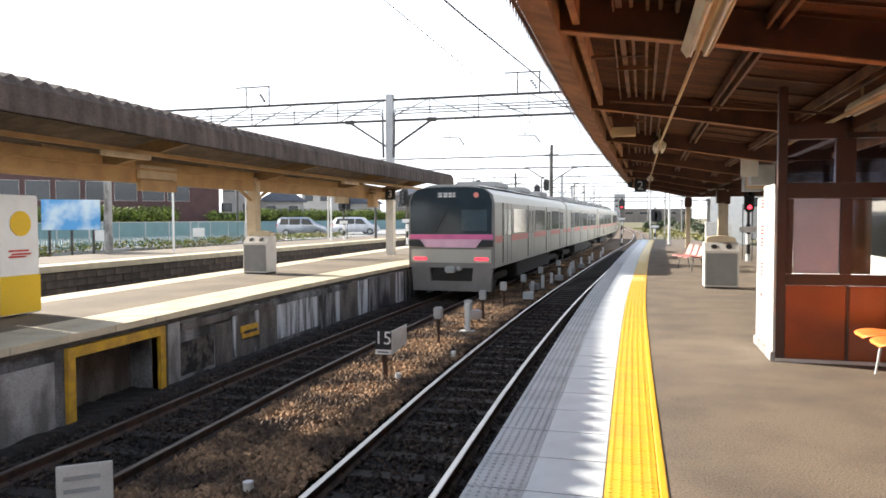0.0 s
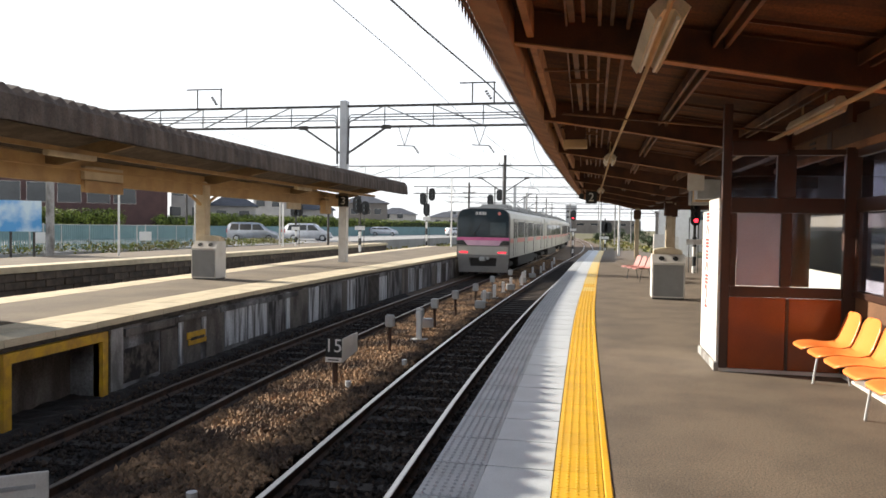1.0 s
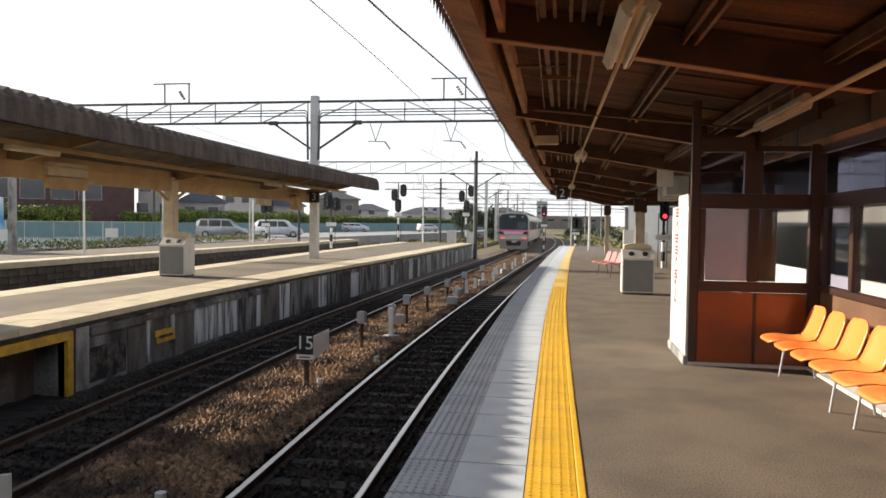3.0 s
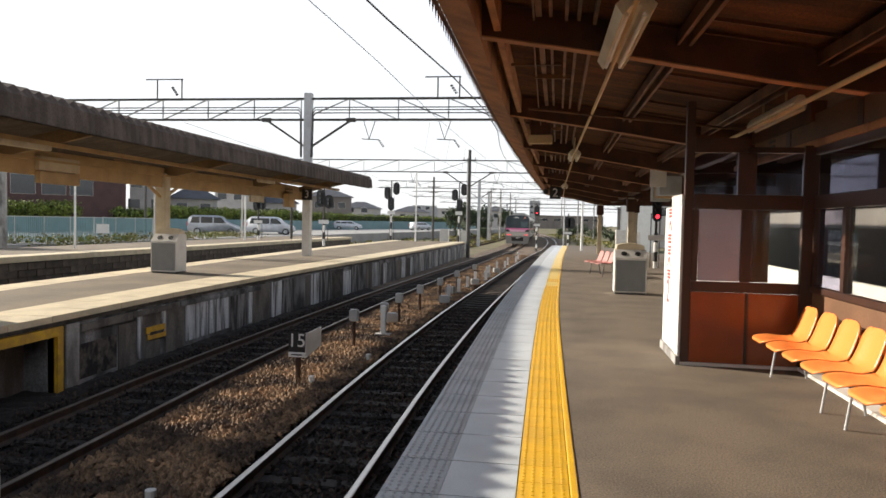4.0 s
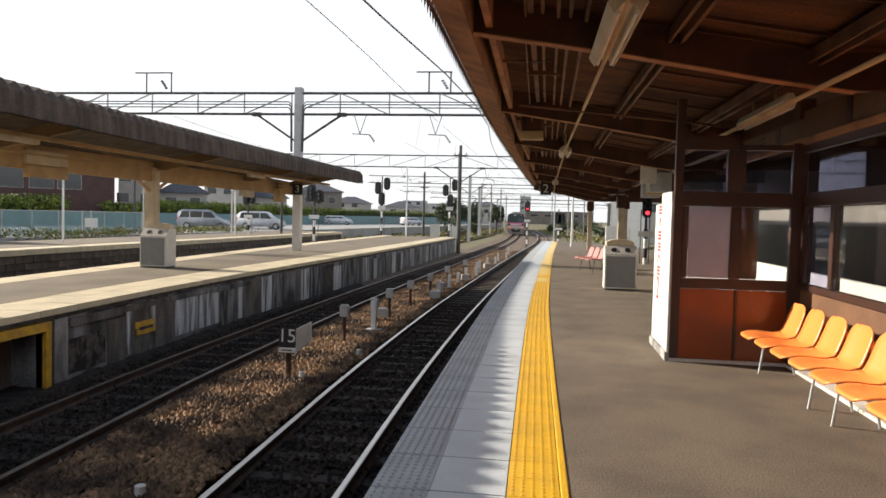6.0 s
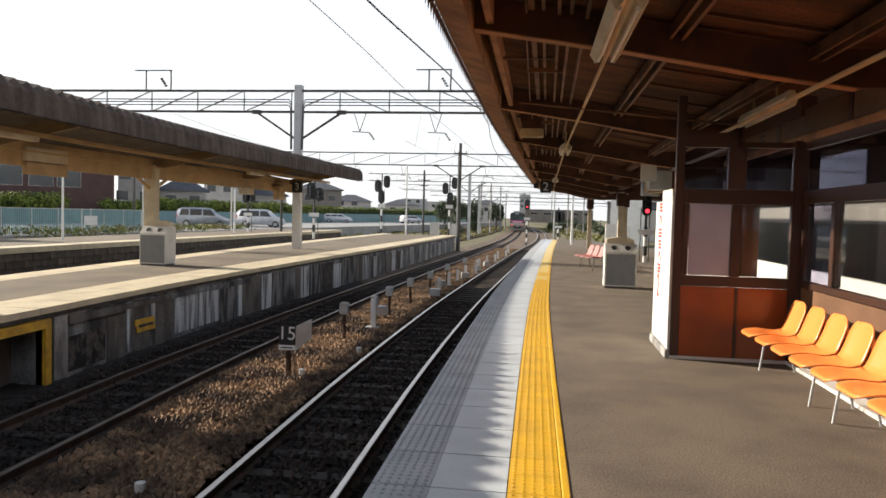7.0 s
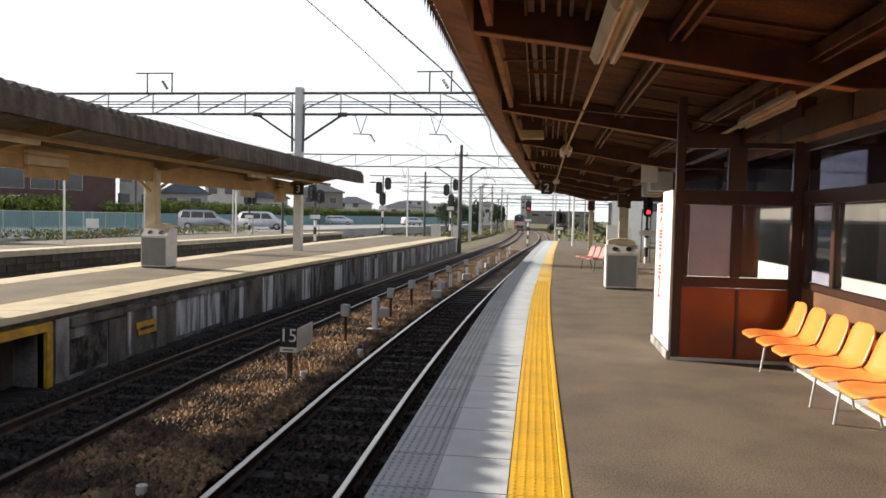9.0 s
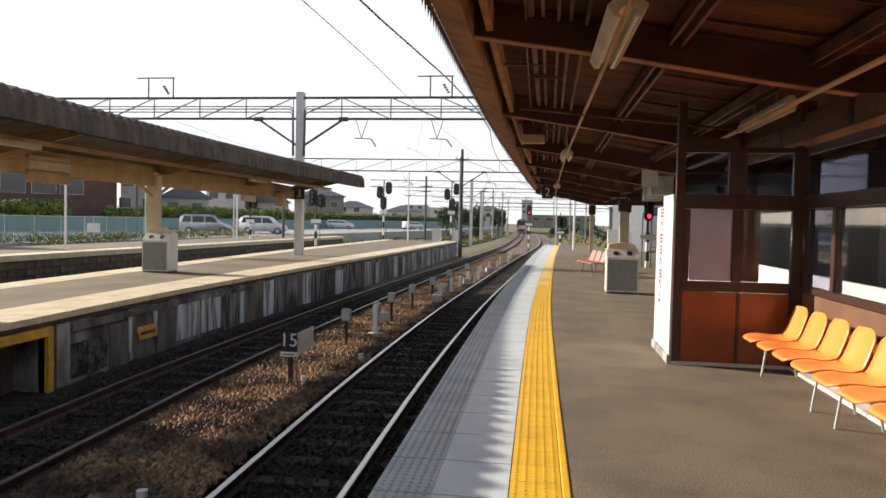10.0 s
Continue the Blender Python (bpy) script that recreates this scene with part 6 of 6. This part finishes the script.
def yard():
    signal(pose(-13.3, 40.5, -1.17), [(-0.16, 3.95, 1.0), (0.32, 3.75, 0.8)], 4.5, "black and white banded signal with dark oval heads")
    signal(pose(-13.1, 56.8, -1.17), [(-0.30, 4.95, 1.0), (0.42, 5.3, 1.0), (0.0, 4.1, 1.05)], 5.9, "tall banded signal with three dark oval heads")
    signal(pose(-8.3, 61.6, -1.17), [(-0.36, 5.05, 1.0), (0.42, 5.5, 1.0), (0.06, 4.2, 1.05)], 6.1, "tall banded signal with three heads beside a pole")
    signal(pose(-20.4, 47.8, -1.17), [(-0.1, 3.65, 0.8), (0.3, 3.75, 0.9)], 4.3, "banded signal behind the far platform")
    signal(pose(-1.95, 70.5, -1.17), [(0, 4.0, 1.0)], 4.6, "lit red signal between the tracks", True)
    signal(pose(3.62, 27.9, -1.17), [(0.0, 3.32, 0.86)], 4.0, "lit red signal behind the platform", True, 0.17)
    signal(pose(0.85, 58.0, -1.17), [(-0.1, 2.9, 0.9), (0.25, 2.85, 0.9)], 3.6, "low dark signal at the platform end")
    t = thing("poster_hoarding", pose(-25.2, 27.6, -0.2, 0, 0, 40), "blue and white poster hoarding on dark legs", "billboard")
    bm = B()
    box(bm, -1.2, 1.2, -0.05, 0.05, 1.27, 2.65, bevel=0.01)
    part("poster", bm, BLUEAD, t)
    for s in (-0.9, 0, 0.9):
        bm = B()
        box(bm, s - 0.05, s + 0.05, 0.052, 0.15, -0.9, 2.5)
        part("leg", bm, DARKSTEEL, t)
    for x, y in ((-26.6, 31.2), (-26.9, 40.0)):
        t = thing("fence_sign", pose(x, y, -0.1, 0, 0, 40), "small white notice on a post before the fence", "sign", "notices on the fence")
        bm = B()
        box(bm, -0.35, 0.35, -0.02, 0.02, 0.55, 1.1, bevel=0.005)
        part("board", bm, WHITE, t)
        bm = B()
        rod(bm, (0, 0.04, -0.3), (0, 0.04, 1.55), 0.03)
        part("post", bm, GALV, t)
    # shrine-like cream cabinet and boxes at the yard's end
    for x, y, h in ((-10.2, 66, 1.2), (-9.3, 72, 1.0), (5.2, 62, 1.5), (6.8, 66, 1.3)):
        t = thing("relay_cabinet", pose(x, y, -1.17), "pale relay cabinet beside the track", "cabinet", "relay cabinets")
        bm = B()
        box(bm, -0.4, 0.4, -0.3, 0.3, 0.1, h + 0.9, bevel=0.03)
        b = part("case", bm, OFFWHITE, t)
        bm = B()
        box(bm, -0.42, 0.42, -0.32, 0.32, 0, 0.1)
        part("plinth", bm, CONC_PALE, t)
    # sidings beyond the far platform
    for k, (x, x2) in enumerate(((-12.0, -16.0), (-9.0, -13.5))):
        tr = thing("siding", Matrix(), "rusty siding track in the yard", "railway track", kind="structure")
        f = curve([(60, x if k == 0 else -10.5), (100, x - 1 if k == 0 else -9.5), (220, x2)])
        for s in (-1, 1):
            bm = B()
            sweep(bm, f, [(s * 0.56 - 0.035, -1.16), (s * 0.56 + 0.035, -1.16), (s * 0.56 + 0.035, RAIL - 0.06), (s * 0.56 - 0.035, RAIL - 0.06)], steps(62, 220, 6))
            part("rail", bm, RAILSIDE, tr)


far_platform()
fence()
hedge()
houses()
cars()
overhead()
yard()


# ---- the train ----
def train_car(tail):
    """One car, 18.5 m long, its near end at the origin, running along +y."""
    t = thing("train_car", Matrix(), "stainless commuter train car with a pink front and coral side band" if tail else "stainless commuter train car with coral side band", "train", "cars of the train")
    L, W = 18.5, 1.37
    z0, z1 = 0.95, 3.42

    def outline(w, top, low):
        return [(-w, low), (w, low), (w + 0.0, top - 0.45), (w - 0.06, top - 0.2), (w - 0.28, top - 0.03), (w - 0.7, top + 0.06), (-(w - 0.7), top + 0.06), (-(w - 0.28), top - 0.03), (-(w - 0.06), top - 0.2), (-w, top - 0.45)]

    f0 = 0.35 if tail else 0.0
    bm = B()
    prism(bm, outline(W, z1, z0), Matrix.Translation((0, L - 0.25, 0)) @ pose(0, 0, 0, 90, 0, 0), L - 0.25 - f0)
    body = part("body", bm, STEEL, t, "stainless steel body shell")
    bm = B()
    prism(bm, [(-1.0, z1 + 0.045), (1.0, z1 + 0.045), (0.7, z1 + 0.13), (-0.7, z1 + 0.13)], Matrix.Translation((0, L - 0.6, 0)) @ pose(0, 0, 0, 90, 0, 0), L - 1.2)
    part("roof", bm, TRAINROOF, t, "pale ribbed roof")
    for y in (4.5, 9.5, 14.5):
        bm = B()
        box(bm, -0.75, 0.75, y - 1.1, y + 1.1, z1 + 0.12, z1 + 0.36, bevel=0.06)
        part("air_conditioner", bm, TRAINROOF, t, "roof air conditioning unit")
    for s in (-1, 1):
        bm = B()
        box(bm, s * W - 0.012, s * W + 0.012, f0 + 0.1, L - 0.3, 1.72, 1.94)
        part("band", bm, CORAL, t, "coral side band")
        for y in (2.2, 6.9, 11.6, 16.3):
            bm = B()
            box(bm, s * W - 0.018, s * W + 0.018, y - 0.66, y + 0.66, 1.05, 2.98)
            d = part("door", bm, STEEL, t, "double sliding door")
            for q in (-0.33, 0.33):
                bm = B()
                box(bm, s * W - 0.022, s * W + 0.022, y + q - 0.21, y + q + 0.21, 1.95, 2.78)
                part("door_window", bm, TRAINGLASS, d)
            bm = B()
            for q in (-0.665, 0.665, 0):
                box(bm, s * W - 0.022, s * W + 0.022, y + q - 0.012, y + q + 0.012, 1.05, 2.98)
            part("door_seam", bm, BLACK, d)
        for y in (4.55, 9.25, 13.95):
            bm = B()
            box(bm, s * W - 0.016, s * W + 0.016, y - 1.25, y + 1.25, 1.98, 2.82)
            part("window", bm, TRAINGLASS, t, "long dark side window")
    bm = B()
    box(bm, -1.2, 1.2, 4.8, 13.2, 0.35, 0.94, bevel=0.04)
    part("underfloor_boxes", bm, UNDER, t)
    for y in (2.6, 15.6):
        bm = B()
        box(bm, -1.0, 1.0, y - 1.5, y + 1.5, 0.42, 0.66, bevel=0.04)
        bg = part("bogie", bm, UNDER, t)
        for dy in (-1.05, 1.05):
            bm = B()
            for s in (-1, 1):
                rod(bm, (s * 0.52, y + dy, 0.43), (s * 0.62, y + dy, 0.43), 0.43, 18)
            rod(bm, (-0.6, y + dy, 0.43), (0.6, y + dy, 0.43), 0.07, 8)
            part("wheelset", bm, DARKSTEEL, bg)
    if not tail:
        bm = B()
        box(bm, -0.5, 0.5, -0.12, 0.01, 1.05, 3.0)
        part("gangway", bm, UNDER, t, "black gangway bellows")
        return t
    # the end face
    bm = B()
    prism(bm, outline(W, z1, 0.95), Matrix.Translation((0, f0 + 0.02, 0)) @ pose(0, 0, 0, 90, 0, 0), 0.15)
    part("cab_ring", bm, TRAINGREY, t)
    bm = B()
    prism(bm, [(-1.30, 2.0), (1.30, 2.0), (1.31, 3.0), (1.22, 3.26), (1.02, 3.40), (0.5, 3.45), (-0.5, 3.45), (-1.02, 3.40), (-1.22, 3.26), (-1.31, 3.0)], pose(0, f0 - 0.12, 0, 90, 0, 0) @ pose(0, 0, 0, 0, 0, 0), 0.06)
    ws = part("windscreen", bm, TRAINGLASS, t, "wide dark windscreen panel")
    bm = B()
    box(bm, -0.42, 0.18, f0 - 0.188, f0 - 0.182, 3.13, 3.30)
    part("destination_display", bm, mat("display", (0.10, 0.12, 0.13), 0.3), ws, "destination display")
    for k, (a, b) in enumerate(((-0.38, -0.27), (-0.22, -0.09), (-0.05, 0.06), (0.08, 0.15))):
        bm = B()
        for j in range(3):
            box(bm, a + 0.012 * (j % 2), b, f0 - 0.192, f0 - 0.189, 3.145 + 0.05 * j, 3.175 + 0.05 * j)
        part("display_mark", bm, WHITE, ws)
    bm = B()
    rod(bm, (0.82, f0 - 0.186, 3.2), (0.82, f0 - 0.181, 3.2), 0.085, 14)
    part("badge", bm, CORAL, ws, "round red badge")
    # bluish patch on the windscreen: a reflection put into the colour
    bm = B()
    box(bm, 0.36, 1.16, f0 - 0.188, f0 - 0.182, 2.1, 2.75, bevel=0.002)
    part("reflection_pane", bm, mat("pane_blue", (0.055, 0.085, 0.10), 0.08), ws)
    bm = B()
    bar(bm, (-0.5, f0 - 0.2, 2.05), (-0.1, f0 - 0.2, 2.7), 0.025, 0.02)
    part("wiper", bm, BLACK, ws)
    bm = B()
    prism(bm, [(-1.355, 1.84), (1.355, 1.84), (1.33, 1.99), (-1.33, 1.99)], pose(0, f0 - 0.05, 0, 90, 0, 0), 0.14)
    part("nose_band", bm, PINK, t, "bright pink nose band")
    bm = B()
    prism(bm, [(-0.80, 1.58), (0.80, 1.58), (1.0, 1.837), (-1.0, 1.837)], pose(0, f0 - 0.06, 0, 90, 0, 0), 0.125)
    part("nose_stripe", bm, mat("pale_pink", (0.74, 0.46, 0.58), 0.35), t, "pale pink lower stripe")
    for s in (-1, 1):
        bm = B()
        prism(bm, [(s * 0.83, 1.60), (s * 1.34, 1.62), (s * 1.345, 1.80), (s * 1.0, 1.82)][::s], pose(0, f0 - 0.07, 0, 90, 0, 0), 0.13)
        part("headlight", bm, DARKGLASS, t, "dark slanted headlight")
        bm = B()
        box(bm, s * 0.98 - 0.21, s * 0.98 + 0.21, f0 - 0.185, f0 - 0.12, 1.19, 1.27, bevel=0.01)
        part("tail_light", bm, TAIL, t, "lit red tail light")
    bm = B()
    box(bm, -1.33, 1.33, f0 - 0.16, f0 + 0.2, 1.06, 1.575, bevel=0.05)
    part("lower_front", bm, STEEL, t, "stainless lower front")
    bm = B()
    prism(bm, [(-1.25, 0.22), (1.25, 0.22), (1.30, 1.05), (0.72, 1.05), (0.66, 0.52), (-0.66, 0.52), (-0.72, 1.05), (-1.30, 1.05)], pose(0, f0 + 0.15, 0, 90, 0, 0), 0.25)
    part("skirt", bm, TRAINGREY, t, "grey skirt with coupler cut-out")
    bm = B()
    box(bm, -0.72, 0.72, f0 + 0.06, f0 + 0.14, 0.50, 1.12)
    part("coupler_recess", bm, UNDER, t)
    bm = B()
    box(bm, -0.16, 0.16, f0 - 0.32, f0 + 0.1, 0.80, 1.0, bevel=0.04)
    box(bm, 0.18, 0.32, f0 - 0.2, f0 + 0.1, 0.86, 1.0, bevel=0.03)
    part("coupler", bm, GALV, t, "grey coupler")
    bm = B()
    box(bm, -0.5, 0.5, 6, 6.6, z1 + 0.13, z1 + 0.3)
    part("roof_box", bm, TRAINROOF, t)
    return t


def distance(t):
    return 21.65 + 14.5 * t + 0.25 * t * t


def motions():
    for i, car in enumerate(CARS):
        rows = []
        for k in range(21):
            t = k * 0.5
            y = distance(t) + i * 18.75
            y2 = y + 18.2
            x, x2 = TRACK1(y), TRACK1(y2)
            rows.append((t, pose(x, y, RAIL, 0, 0, -math.degrees(math.atan2(x2 - x, y2 - y)))))
        walk(car, rows)


first = train_car(True)
middle = train_car(False)
CARS = [first, middle, copy_thing(middle, Matrix()), copy_thing(middle, Matrix())]
near_platform()
island()
motions()
